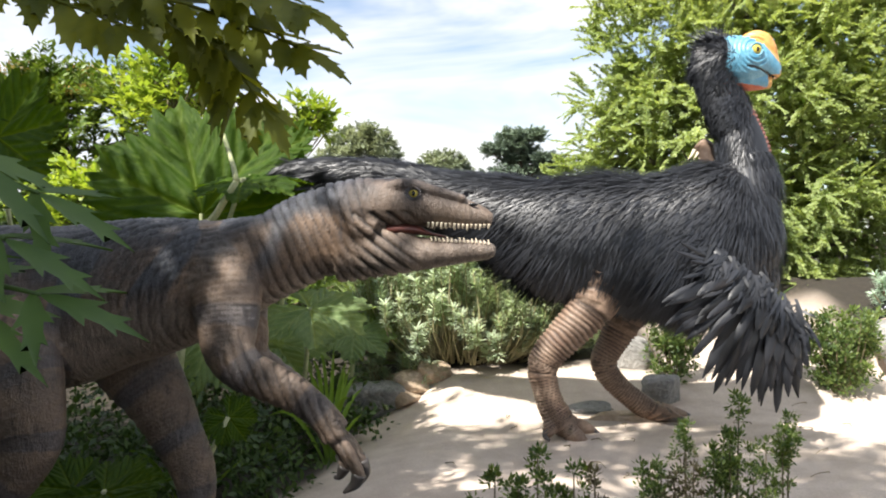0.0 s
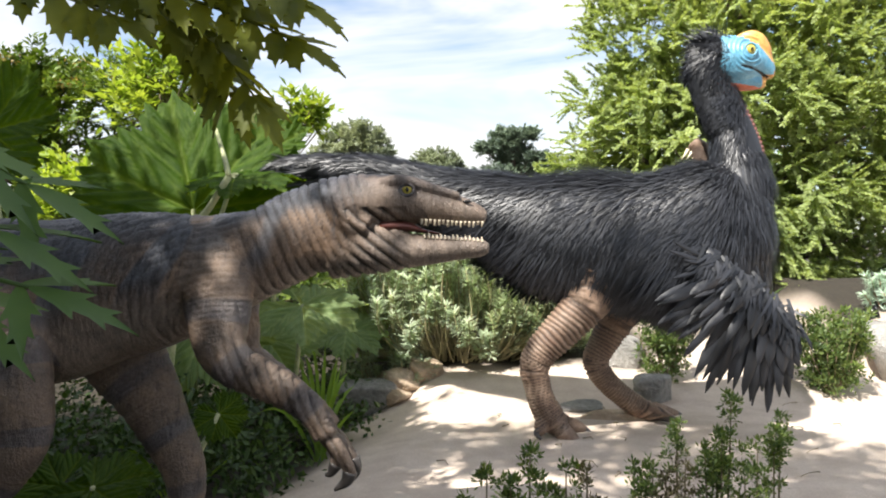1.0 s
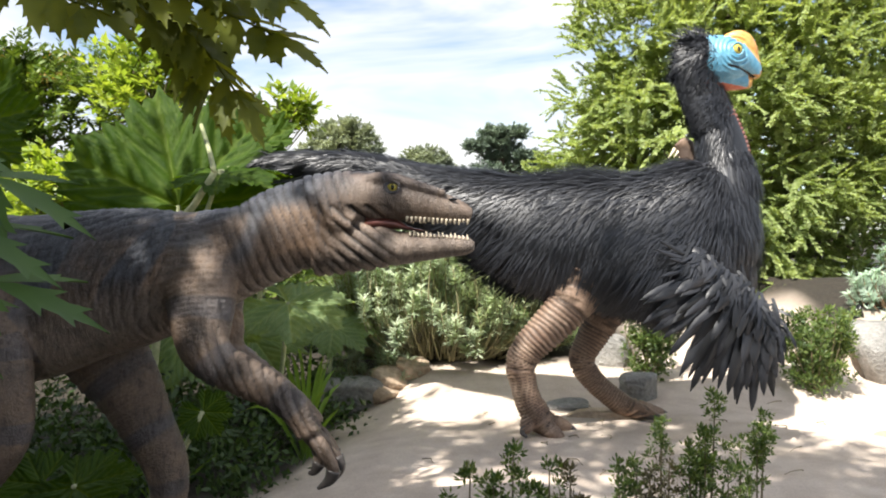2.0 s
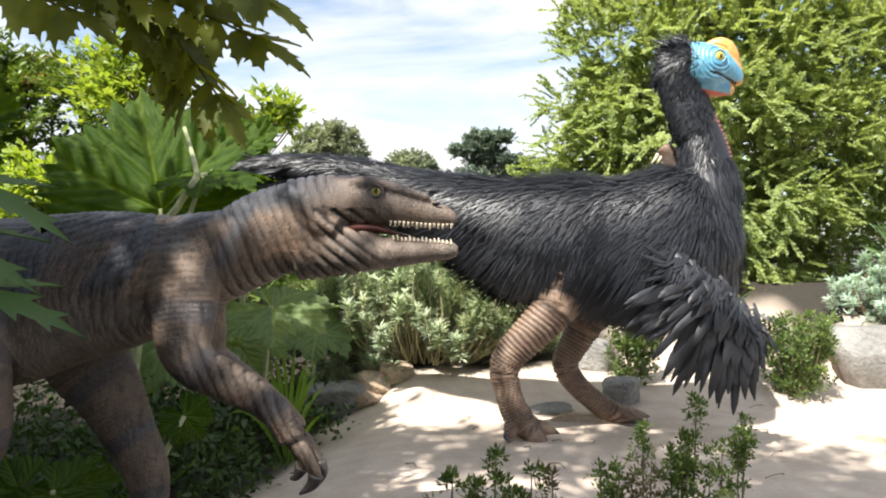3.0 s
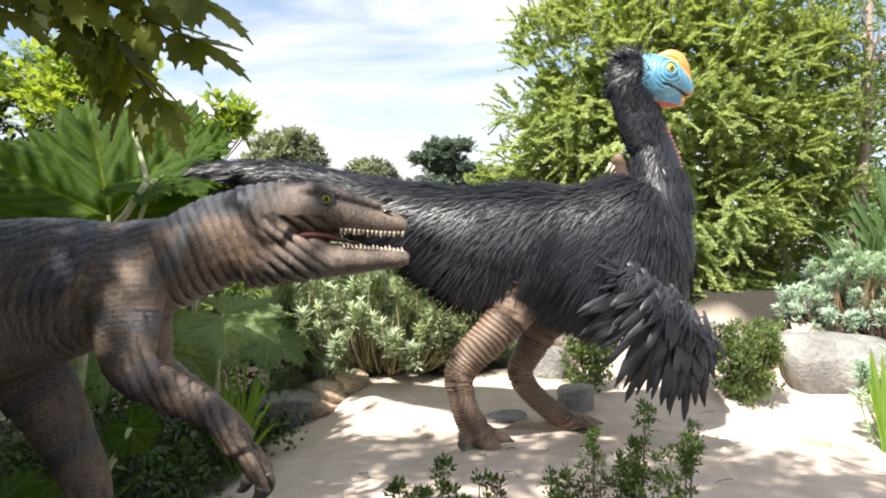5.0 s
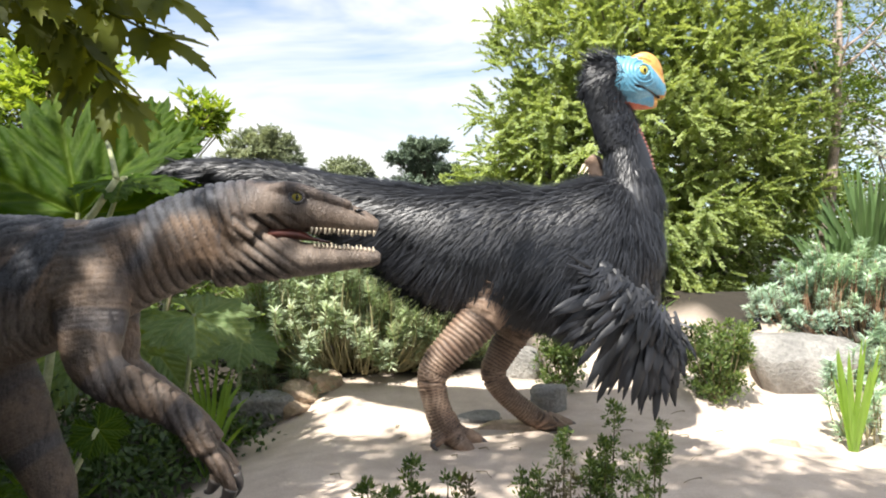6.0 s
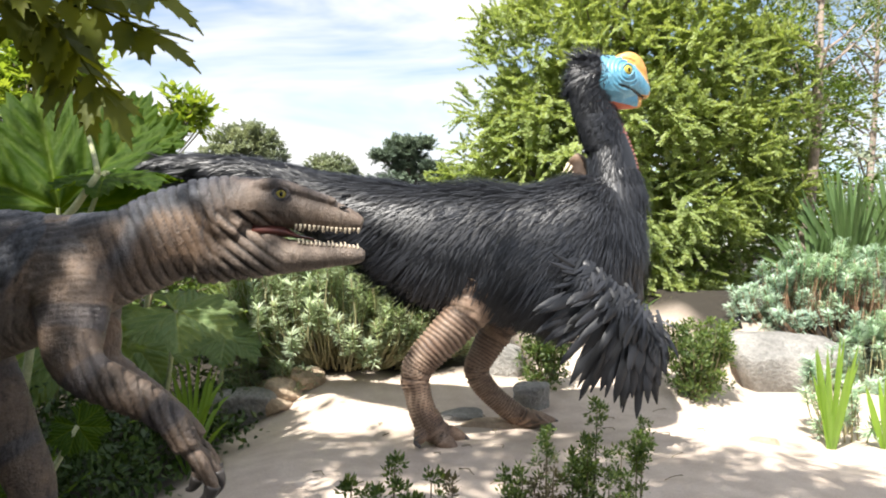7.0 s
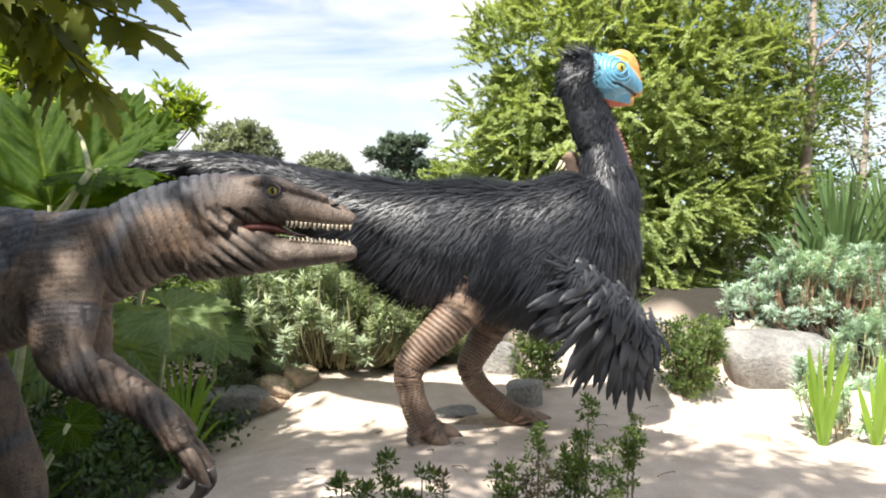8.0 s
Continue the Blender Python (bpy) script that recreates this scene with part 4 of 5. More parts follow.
def tree(name, label, base, top, boughs, spread, mats, leaf, per_bough=90, twig_long=0.5, trunk_r=0.12, droop=0.15, category="tree", lumps=None, fine=False, limbs=60):
    """A tapered trunk, limbs to each bough, and sprays of single leaves on twigs with gaps between the boughs."""
    owner = thing(name, label, category)
    base, top = np.asarray(base, float), np.asarray(top, float)
    wood, crown = Soup(), Soup()
    mid = base * 0.5 + top * 0.5 + (0.1, 0, 0)
    add_stem(wood, [base - (0, 0, 0.1), mid, top], trunk_r, trunk_r * 0.25, 0, 10)
    if lumps is None:
        d = directions(boughs, 0.15)
        far = (0.55 + 0.45 * rng.random(boughs))[:, None]
        centre = (base + top) / 2 + (0, 0, 0.10 * (top[2] - base[2]))
        ends = centre + d * far * np.asarray(spread)
    else:
        ends = lumps
        centre = (base + top) / 2
        d = unit(ends - centre)
    ends[:, 2] = np.maximum(ends[:, 2], base[2] + 0.15)
    for e in ends[:: max(1, len(ends) // limbs)]:
        s0 = base + (top - base) * min(0.9, max(0.12, (e[2] - base[2]) / (top[2] - base[2]) - 0.15))
        add_stem(wood, [s0, (s0 + e) / 2 + (0, 0, -0.05 * np.linalg.norm(e - s0)), e], trunk_r * 0.28, 0.008, 0, 5)
    twigs = 7
    n = len(ends) * twigs
    root = np.repeat(ends, twigs, 0) + rng.normal(size=(n, 3)) * twig_long * 0.18
    td = unit(np.repeat(d, twigs, 0) * 0.8 + directions(n, 0.25) * 0.9)
    per = max(2, per_bough // twigs)
    u = np.tile(np.linspace(0.08, 1, per), n)
    long = np.repeat(twig_long * (0.6 + 0.7 * rng.random(n)), per)
    tdr = np.repeat(td, per, 0)
    pos = np.repeat(root, per, 0) + tdr * (u * long)[:, None]
    pos[:, 2] -= droop * (u * long) ** 2 / twig_long
    side = unit(np.cross(tdr, (0, 0, 1.0))) * np.where(np.arange(len(u)) % 2, 1, -1)[:, None]
    along = unit(tdr * 0.7 + side * (1.1 - 0.6 * u)[:, None] + rng.normal(size=(len(u), 3)) * 0.25)
    normal = unit(np.array([0, 0, 0.7]) + 0.8 * np.repeat(np.repeat(d, twigs, 0), per, 0) + rng.normal(size=(len(u), 3)) * 0.35)
    size = leaf * (0.65 + 0.7 * rng.random(len(u)))
    scatter(crown, *((SMALL, SMALL_F) if fine else (LEAF, LEAF_F)), pos, along, normal, size)
    part("trunk", wood, mats[0], owner)
    tagged(part("crown", crown, mats[1], owner), kind="stuff")
    return owner


def leaf_mass(soup, count, centre, half, leaf, slot=0, lift=0.6, clumps=24, tight=0.28, hollow=0.35):
    """Leaves gathered into uneven clumps round the centre."""
    c = in_ellipsoid(clumps, centre, half, hollow)
    pick = rng.integers(0, clumps, count)
    pos = c[pick] + rng.normal(size=(count, 3)) * np.asarray(half) * tight
    scatter(soup, LEAF, LEAF_F, pos, directions(count, 0.1), directions(count, lift), leaf * (0.6 + 0.8 * rng.random(count)), slot)
    return c


def shrub(name, label, base, top_z, width, leaf, mats, count=1400, stems=9, category="shrub", group="", bare=0.35, puff=3.6):
    """Several upright stems, each set with small leaves that point up and outward."""
    owner = thing(name, label, category, group)
    base = np.array([base[0], base[1], ground_at(base[0], base[1])])
    height = top_z - base[2]
    green = Soup()
    per = count // stems
    for i in range(stems):
        a = 2 * np.pi * (i + 0.4 * rng.random()) / stems
        out = width * (0.35 + 0.65 * rng.random()) * (0.3 if stems < 2 else 1)
        rise = height * ((1.0 if i == 0 else 0.70 + 0.28 * rng.random()) - 0.03)
        top = base + (out * math.cos(a), out * math.sin(a), rise)
        mid = (base + top) / 2 + (0.25 * out * math.cos(a), 0.25 * out * math.sin(a), 0.0)
        wood = Soup()
        add_stem(wood, [base - (0, 0, 0.03), mid, top], 0.006 + 0.003 * rng.random(), 0.002, 0, 5)
        part("stem", wood, mats[0], owner)
        # side twigs carry the leaves in tufts
        tufts = max(4, per // 26)
        ut = bare + (1 - bare) * rng.random(tufts) ** 0.8
        ut[0] = 1.0
        foot = np.where(ut[:, None] < 0.5, base + (mid - base) * (ut * 2)[:, None], mid + (top - mid) * (ut * 2 - 1)[:, None])
        reach = leaf * puff * (1.15 - 0.75 * (ut - bare) / (1 - bare)) * (0.5 + 0.7 * rng.random(tufts))
        tuft = foot + directions(tufts, 0.35) * reach[:, None]
        pick = rng.integers(0, tufts, per)
        fan = directions(per, 0.3)
        pos = tuft[pick] + fan * (leaf * 1.2 * rng.random(per))[:, None]
        scatter(green, LEAF, LEAF_F, pos, unit(fan + (0, 0, 0.5)), unit(directions(per, 0.9)), leaf * (0.7 + 0.6 * rng.random(per)))
    tagged(part("foliage", green, mats[1], owner), kind="stuff")
    return owner


NARROW = [(0, 0.035, 0), (0, -0.035, 0), (0.55, 0.058, 0.05), (0.55, -0.058, 0.05), (1, 0, -0.03)]
NARROW_F = [(0, 1, 3), (0, 3, 2), (2, 3, 4)]


def spurge(name, label, base, height, width, depth, count, mats, leaf=0.075, lean=0.0, brush=0.16):
    """A clump of arching stems, each ending in a bottle-brush whorl of narrow leaves."""
    owner = thing(name, label, "shrub")
    wood, green = Soup(), Soup()
    for i in range(count):
        a, r = 2 * np.pi * rng.random(), math.sqrt(rng.random())
        foot = np.array([base[0] + 0.62 * width * r * math.cos(a), base[1] + 0.62 * depth * r * math.sin(a), base[2] - 0.03])
        high = height * (1.0 - 0.55 * r ** 2.2) * (0.22 + 0.78 * rng.random() ** 0.9)
        tip = np.array([base[0] + width * r * math.cos(a) + lean * high, base[1] + depth * r * math.sin(a), base[2] + high]) + rng.normal(size=3) * (0.10 * width, 0.10 * depth, 0.0)
        mid = foot * 0.45 + tip * 0.55 + np.array([0.10 * width * math.cos(a), 0.10 * depth * math.sin(a), -0.06 * high]) + rng.normal(size=3) * 0.02
        add_stem(wood, [foot, mid, tip], 0.0065, 0.0045, 0, 5, 3)
        ax = unit(tip - mid)
        n = int(66 * max(1, brush / 0.15))
        u = rng.random(n)
        pos = tip - ax * (u * brush)[:, None]
        spin = unit(np.cross(ax, directions(n)))
        al = unit(spin + ax * (0.55 - 0.5 * u)[:, None])
        scatter(green, NARROW, NARROW_F, pos, al, unit(ax + spin * 0.2), leaf * (0.75 + 0.5 * rng.random(n)))
    tagged(part("stem_mass", wood, mats[0], owner), kind="stuff")
    tagged(part("foliage", green, mats[1], owner), kind="stuff")
    return owner


def strap_blade(root, tip, wide, bend, fold=0.25, rows=9):
    """One long strap leaf, keeled along the middle, arching over."""
    root, tip = np.asarray(root, float), np.asarray(tip, float)
    side = unit(np.cross(tip - root, (0.2, 1, 0.1)))
    v = []
    for i in range(rows):
        u = i / (rows - 1)
        c = root + (tip - root) * u + np.array([0, 0, 1.0]) * bend * math.sin(math.pi * u)
        w = wide * min(1, 0.55 + u * 1.2) * (1 - u ** 4) + 0.0008
        v += [c + side * w / 2, c + np.array([0, fold * w, 0]), c - side * w / 2]
    f = []
    for i in range(rows - 1):
        f += [(3 * i, 3 * i + 3, 3 * i + 4, 3 * i + 1), (3 * i + 1, 3 * i + 4, 3 * i + 5, 3 * i + 2)]
    return v, f


def strap_plant(name, label, base, count, height, spread, wide, mat, arch=0.12, group="", single=True, category="strap plant"):
    owner = thing(name, label, category, group)
    joined = Soup()
    for i in range(count):
        a = 2 * np.pi * rng.random()
        r = spread * (0.2 + 0.8 * rng.random())
        root = np.array([base[0] + 0.05 * spread * rng.normal(), base[1] + 0.05 * spread * rng.normal(), base[2] - 0.02])
        h = height * (0.6 + 0.4 * rng.random())
        tip = root + (r * math.cos(a), r * math.sin(a), h * (1 - 0.5 * (r / (spread + 1e-6)) ** 2 * min(1, arch * 5)))
        v, f = strap_blade(root, tip, wide * (0.7 + 0.5 * rng.random()), arch * height * rng.random())
        if single:
            one = Soup()
            one.add(v, f)
            part("blade", one, mat, owner)
        else:
            joined.add(v, f)
    if not single:
        tagged(part("blades", joined, mat, owner), kind="stuff")
    return owner


def gunnera_leaf(owner, centre, axis, normal, size, cup=0.18, stalk_from=None, seed=0, mat=None):
    """A lobed, toothed, puckered leaf spread from its stalk; veins run to the lobes."""
    axis, normal = unit(np.asarray(axis, float)), unit(np.asarray(normal, float))
    side = unit(np.cross(normal, axis))
    normal = np.cross(axis, side)
    nt, nr = 181, 26
    th = np.linspace(-2.85, 2.85, nt)
    lobes = 7
    lobe_at = np.linspace(-2.5, 2.5, lobes)
    nearest = np.min(np.abs(th[:, None] - lobe_at[None]), 1)
    rim = 1.0 - 0.19 * (nearest / (2.5 / (lobes - 1))) ** 1.5 + 0.05 * np.cos(th * 26 + seed) + 0.035 * np.cos(th * 61 + 2 * seed) + 0.03 * np.sin(th * 11 + seed)
    rim *= 0.78 + 0.22 * np.cos(th * 0.55)
    R = np.linspace(0.02, 1, nr)
    TH, RR = np.meshgrid(th, R)
    rr = RR * rim[None]
    main = np.exp(-(np.min(np.abs(TH[..., None] - lobe_at), -1) * rr / 0.020) ** 2)
    off = TH - lobe_at[np.argmin(np.abs(TH[..., None] - lobe_at), -1)]
    branch = np.exp(-(np.abs(((rr - 1.6 * np.abs(off) * rr) * 6 + seed) % 1 - 0.5) / 0.10) ** 2) * (1 - main) * 0.6
    vein = np.maximum(main, branch)
    pucker = 0.026 * np.cos(2 * np.pi * ((rr - 1.6 * np.abs(off) * rr) * 6 + seed)) * RR
    zz = cup * rr ** 2 - 0.035 * main + pucker - 0.06 * np.cos(off * 7) * rr + 0.03 * np.sin(3 * TH + seed) * rr
    zz -= 0.10 * np.maximum(0, RR - 0.8) ** 1.0
    pos = np.asarray(centre) + size * (rr * np.cos(TH))[..., None] * axis + size * (rr * np.sin(TH))[..., None] * side + size * zz[..., None] * normal
    soup = Soup()
    soup.add(pos.reshape(-1, 3), [(i * nt + j, i * nt + j + 1, (i + 1) * nt + j + 1, (i + 1) * nt + j) for i in range(nr - 1) for j in range(nt - 1)])
    ob = part("leaf", soup, mat or GUNNERA, owner)
    at = ob.data.attributes.new("vein", "FLOAT", "POINT")
    at.data.foreach_set("value", vein.reshape(-1))
    if stalk_from is not None:
        s2, c = Soup(), np.asarray(centre, float)
        f0 = np.asarray(stalk_from, float)
        add_stem(s2, [f0, f0 * 0.5 + c * 0.5 + (0.03, -0.02, -0.05), c], 0.022, 0.013, 0, 9)
        part("stalk", s2, STALK, ob, "pale prickly stalk")
    return ob


def jagged_leaflet(soup, root, ax, normal, long, wide, teeth=3):
    """A leaflet with long pointed teeth along both edges and a keeled midrib."""
    ax, normal = unit(np.asarray(ax, float)), np.asarray(normal, float)
    side = unit(np.cross(normal, ax))
    nv = np.cross(ax, side)
    k1, k2, k3 = 0.85 + 0.3 * rng.random(3)
    rows = [(0.0, 0.10), (0.12, 0.52), (0.28, 0.74), (0.44, 1.02 * k1), (0.41, 0.70), (0.52, 0.70), (0.66, 0.92 * k2), (0.62, 0.56), (0.70, 0.50), (0.82, 0.58 * k3), (0.79, 0.30), (0.90, 0.14), (1.0, 0.01)]
    if teeth < 3:
        rows = [(0.0, 0.10), (0.12, 0.45), (0.30, 0.70), (0.52, 1.15 * k1), (0.46, 0.62), (0.60, 0.56), (0.78, 0.80 * k2), (0.72, 0.38), (0.86, 0.20), (1.0, 0.01)]
    v = []
    bend = 0.10 + 0.12 * rng.random()
    last = len(rows) - 1
    for i, (u, w) in enumerate(rows):
        c = np.asarray(root) + ax * long * u - nv * bend * long * u * u
        q = i / last
        rib = np.asarray(root) + ax * long * q - nv * (bend * long * q * q + 0.12 * wide)
        v += [c + side * wide * w + nv * 0.10 * wide * w, rib, c - side * wide * w + nv * 0.10 * wide * w]
    f = []
    for i in range(len(rows) - 1):
        f += [(3 * i, 3 * i + 3, 3 * i + 4, 3 * i + 1), (3 * i + 1, 3 * i + 4, 3 * i + 5, 3 * i + 2)]
    soup.add(v, f)


def compound_leaf(owner, line, pairs, long, wide, hang, mat, face=(0.1, -0.6, 0.8), teeth=3):
    """A rachis with jagged leaflets in pairs and one at the end."""
    p = smooth_path([(*q, 0.004, 0.004) for q in line], 6)[:, :3]
    soup = Soup()
    add_stem(soup, p[::3], 0.0045, 0.0025, 0, 6, 2)
    t = np.gradient(p, axis=0)
    for i in range(pairs):
        u = 0.12 + 0.84 * i / max(1, pairs - 1)
        j = min(len(p) - 1, int(u * (len(p) - 1)))
        d = unit(t[j])
        side = unit(np.cross(d, face))
        for sgn in (-1, 1):
            ax = d * 0.55 + sgn * side * 0.8 + np.array([0, 0, -hang]) + rng.normal(size=3) * 0.1
            jagged_leaflet(soup, p[j], ax, unit(np.asarray(face) + rng.normal(size=3) * 0.25), long * (0.8 + 0.35 * rng.random()) * (1 - 0.15 * abs(u - 0.5)), wide * (0.85 + 0.3 * rng.random()), teeth)
    jagged_leaflet(soup, p[-1], unit(t[-1]) + np.array([0, 0, -hang * 0.4]), face, long * 1.05, wide, teeth)
    return part("leaf", soup, mat, owner)


def rock(name, label, centre, half, mat, seed, cuts=7, group="", rot=0.0, square=0.55):
    """A rough block: a dense ball cut by flat faces, pitted and softened."""
    r2 = np.random.default_rng(seed)
    n, m = 40, 24
    a, b = np.meshgrid(np.linspace(0, 2 * np.pi, n, endpoint=False), np.linspace(0.0, np.pi, m))
    v = np.dstack([np.cos(a) * np.sin(b), np.sin(a) * np.sin(b), np.cos(b)]).reshape(-1, 3) 
    v = np.sign(v) * np.abs(v) ** square
    for c in range(cuts):
        d = r2.normal(size=3)
        d /= np.linalg.norm(d)
        lim = 0.66 + 0.30 * r2.random()
        over = (v @ d) - lim
        v = v - np.where(over > 0, over * 0.94, 0)[:, None] * d
    v *= (1 + 0.035 * wander(v, 5.0, seed) + 0.02 * wander(v, 14.0, seed + 2))[:, None]
    v *= np.asarray(half)
    ca, sa = math.cos(rot), math.sin(rot)
    v = v @ np.array([[ca, sa, 0], [-sa, ca, 0], [0, 0, 1]]) + np.asarray(centre)
    soup = Soup()
    soup.add(v, [(i * n + j, (i + 1) * n + j, (i + 1) * n + (j + 1) % n, i * n + (j + 1) % n) for i in range(m - 1) for j in range(n)])
    return tagged(part(name, soup, mat), label, "rock", group)


# big feathery tree and the trees round it
lump = in_ellipsoid(1150, (3.62, 10.2, 3.2), (2.42, 1.6, 2.7), 0.06)
low = in_ellipsoid(110, (1.62, 10.4, 2.1), (0.85, 0.7, 0.60), 0.1)
front = in_ellipsoid(40, (3.3, 8.9, 1.4), (0.8, 0.35, 0.55), 0.1)
tree("feathery_tree", "broad feathery light-green tree on the sand bank", (3.3, 10.4, 0.7), (3.4, 10.4, 5.4), 0, None, (BARK, WATTLE), 0.050, 420, 0.33, 0.14, 0.10, lumps=np.vstack([lump, low, front]), fine=True, limbs=36)
tree("slender_tree", "slender tree with a bare pale trunk and thin foliage", (5.66, 9.6, 0.75), (6.05, 9.7, 5.6), 60, (1.0, 0.8, 2.0), (PALE_BARK, HEDGE), 0.075, 110, 0.5, 0.10, 0.3, lumps=in_ellipsoid(70, (6.1, 9.8, 4.4), (1.0, 0.7, 1.6), 0.2), limbs=12)
tree("thin_tree", "thin grey-green tree with sky between its twigs", (10.2, 15.0, 0.8), (10.6, 15.0, 7.5), 0, None, (PALE_BARK, HAZY_LEAF), 0.13, 60, 0.9, 0.10, 0.3, lumps=in_ellipsoid(190, (10.4, 15.0, 4.8), (2.6, 1.5, 3.2), 0.2), limbs=22)
tree("backing_tree", "dark green tree behind the feathery one", (6.5, 14.5, 0.8), (6.6, 14.6, 5.4), 0, None, (BARK, HEDGE), 0.16, 90, 0.8, 0.15, 0.2, lumps=in_ellipsoid(160, (6.3, 14.4, 2.8), (3.6, 1.6, 2.4), 0.2))
# far trees on the skyline
tree("far_oak", "far round grey-green tree on the skyline", (-9.9, 60, 1.0), (-9.9, 60, 10.5), 0, None, (BARK, HAZY_LEAF), 0.21, 150, 0.5, 0.4, 0.1, lumps=in_ellipsoid(700, (-9.75, 60, 6.9), (3.7, 3.0, 4.4), 0.3))
tree("far_oak", "far low grey-green tree with a broken crown", (-3.3, 64, 1.0), (-3.3, 64, 8.5), 0, None, (BARK, HAZY_LEAF), 0.21, 150, 0.5, 0.4, 0.1, lumps=in_ellipsoid(460, (-3.4, 64, 6.3), (2.8, 2.5, 3.2), 0.3))
plates = np.vstack([in_ellipsoid(58, (3.2 + 1.1 * math.sin(i * 2.1), 62, 4.4 + i * 0.95), (4.4 - 0.42 * i, 2.0, 0.24), 0.1) for i in range(7)])
tree("far_cedar", "far dark cedar with flat layered branches", (3.2, 62, 1.0), (3.2, 62, 10.6), 0, None, (BARK, HAZY_CEDAR), 0.22, 210, 0.65, 0.5, 0.05, lumps=plates)
tree("far_oak", "far dull green trees closing the skyline", (-20, 70, 1.0), (-20, 70, 9), 0, None, (BARK, HAZY_LEAF), 0.30, 150, 1.6, 0.4, 0.1, lumps=in_ellipsoid(260, (-19, 70, 5), (9, 4, 4.0), 0.3))
tree("far_oak", "far dull green trees closing the skyline", (9, 75, 1.0), (9, 75, 8), 0, None, (BARK, HAZY_LEAF), 0.30, 150, 1.6, 0.4, 0.1, lumps=in_ellipsoid(260, (6, 75, 4.0), (16, 4, 3.2), 0.3))
# left-hand thicket behind the big leaves
tree("orange_tipped_shrub", "tall green shrub with orange young shoots", (-5.0, 8.6, 0.5), (-4.9, 8.6, 3.4), 0, None, (BARK, HEDGE), 0.085, 190, 0.40, 0.06, 0.1, "shrub", lumps=in_ellipsoid(340, (-5.0, 8.6, 2.2), (1.9, 0.8, 1.55), 0.3))
soup = Soup()
leaf_mass(soup, 500, (-4.75, 8.2, 3.45), (0.9, 0.3, 0.22), 0.055, clumps=12, tight=0.12)
tagged(part("orange_shoots", soup, AUTUMN), "orange young shoots crowning the tall shrub", "shoots", kind="stuff")
tree("lime_vine", "pale lime-green vine climbing over the thicket", (-3.4, 7.4, 0.5), (-3.0, 7.3, 3.2), 0, None, (TWIG, LIME), 0.11, 60, 0.35, 0.03, 0.3, "vine", lumps=np.vstack([in_ellipsoid(34, (-3.1, 7.3, 3.0), (0.50, 0.3, 0.36), 0.1), in_ellipsoid(24, (-3.9, 7.3, 2.0), (0.6, 0.3, 0.30), 0.1)]))
tree("lime_vine", "loose pale lime-green vine shoot against the sky", (-2.1, 7.2, 0.5), (-1.75, 7.0, 2.75), 0, None, (TWIG, LIME), 0.10, 42, 0.16, 0.016, 0.3, "vine", lumps=in_ellipsoid(16, (-1.66, 7.0, 2.68), (0.22, 0.15, 0.19), 0.1))
tree("dark_thicket", "dense dark green thicket behind the big leaves", (-3.2, 8.0, 0.5), (-3.2, 8.0, 2.2), 0, None, (TWIG, HEDGE), 0.07, 90, 0.4, 0.05, 0.1, "thicket", lumps=in_ellipsoid(200, (-3.0, 7.9, 1.3), (2.4, 0.6, 0.85), 0.1))
tree("back_hedge", "mixed green hedge along the back of the bed", (0.2, 9.6, 0.7), (0.2, 9.6, 2.0), 0, None, (TWIG, HEDGE), 0.08, 90, 0.4, 0.05, 0.1, "hedge", lumps=in_ellipsoid(200, (-0.6, 9.6, 1.25), (2.6, 0.7, 0.55), 0.1))

# giant-leaved plant
gunnera = thing("gunnera_plant", "giant-leaved plant with lobed sunlit leaves on pale stalks", "plant")
gunnera_leaf(gunnera, (-2.02, 5.25, 1.76), (-0.30, 0.35, 0.85), (0.12, -0.9, 0.35), 0.95, 0.06, (-2.05, 5.3, 0.35), 1.0)
gunnera_leaf(gunnera, (-1.66, 5.05, 1.97), (0.85, 0.25, 0.10), (0.0, -0.22, 0.95), 0.45, -0.10, (-1.95, 4.95, 1.30), 2.3)
gunnera_leaf(gunnera, (-1.80, 5.7, 2.15), (0.15, 0.2, 0.6), (0.05, -0.9, 0.3), 0.55, 0.08, (-1.66, 5.05, 1.97), 3.1)
gunnera_leaf(gunnera, (-1.52, 5.8, 1.88), (0.6, 0.2, 0.1), (0.05, -0.7, 0.7), 0.36, -0.05, (-1.7, 5.7, 0.4), 9.1)
gunnera_leaf(gunnera, (-3.15, 4.7, 2.25), (0.3, 0.1, 0.5), (0.3, -0.6, 0.7), 0.50, 0.10, (-3.0, 4.9, 0.3), 4.4)
kinked = Soup()
add_stem(kinked, [(-2.10, 4.90, 0.30), (-1.92, 4.82, 1.45), (-1.74, 4.78, 1.735), (-1.60, 4.76, 1.94)], 0.028, 0.020, 0, 9)
add_stem(kinked, [(-1.60, 4.76, 1.94), (-1.66, 4.85, 2.08), (-1.76, 4.98, 2.28)], 0.019, 0.012, 0, 9)
part("stalk", kinked, STALK, gunnera, "pale kinked prickly stalk")
gunnera_low = thing("gunnera_plant", "low gunnera with large drooping lobed leaves, coloured pale as if sunlit", "plant")
gunnera_leaf(gunnera_low, (-1.24, 5.2, 1.09), (0.75, -0.35, -0.18), (0.05, -0.42, 0.88), 0.44, -0.10, (-1.42, 5.3, 0.1), 5.2, SUNLIT_GUNNERA)
gunnera_leaf(gunnera_low, (-1.60, 5.6, 0.80), (0.5, -0.5, -0.35), (0.1, -0.45, 0.85), 0.42, -0.1, (-1.6, 5.6, 0.2), 6.0, SUNLIT_GUNNERA)
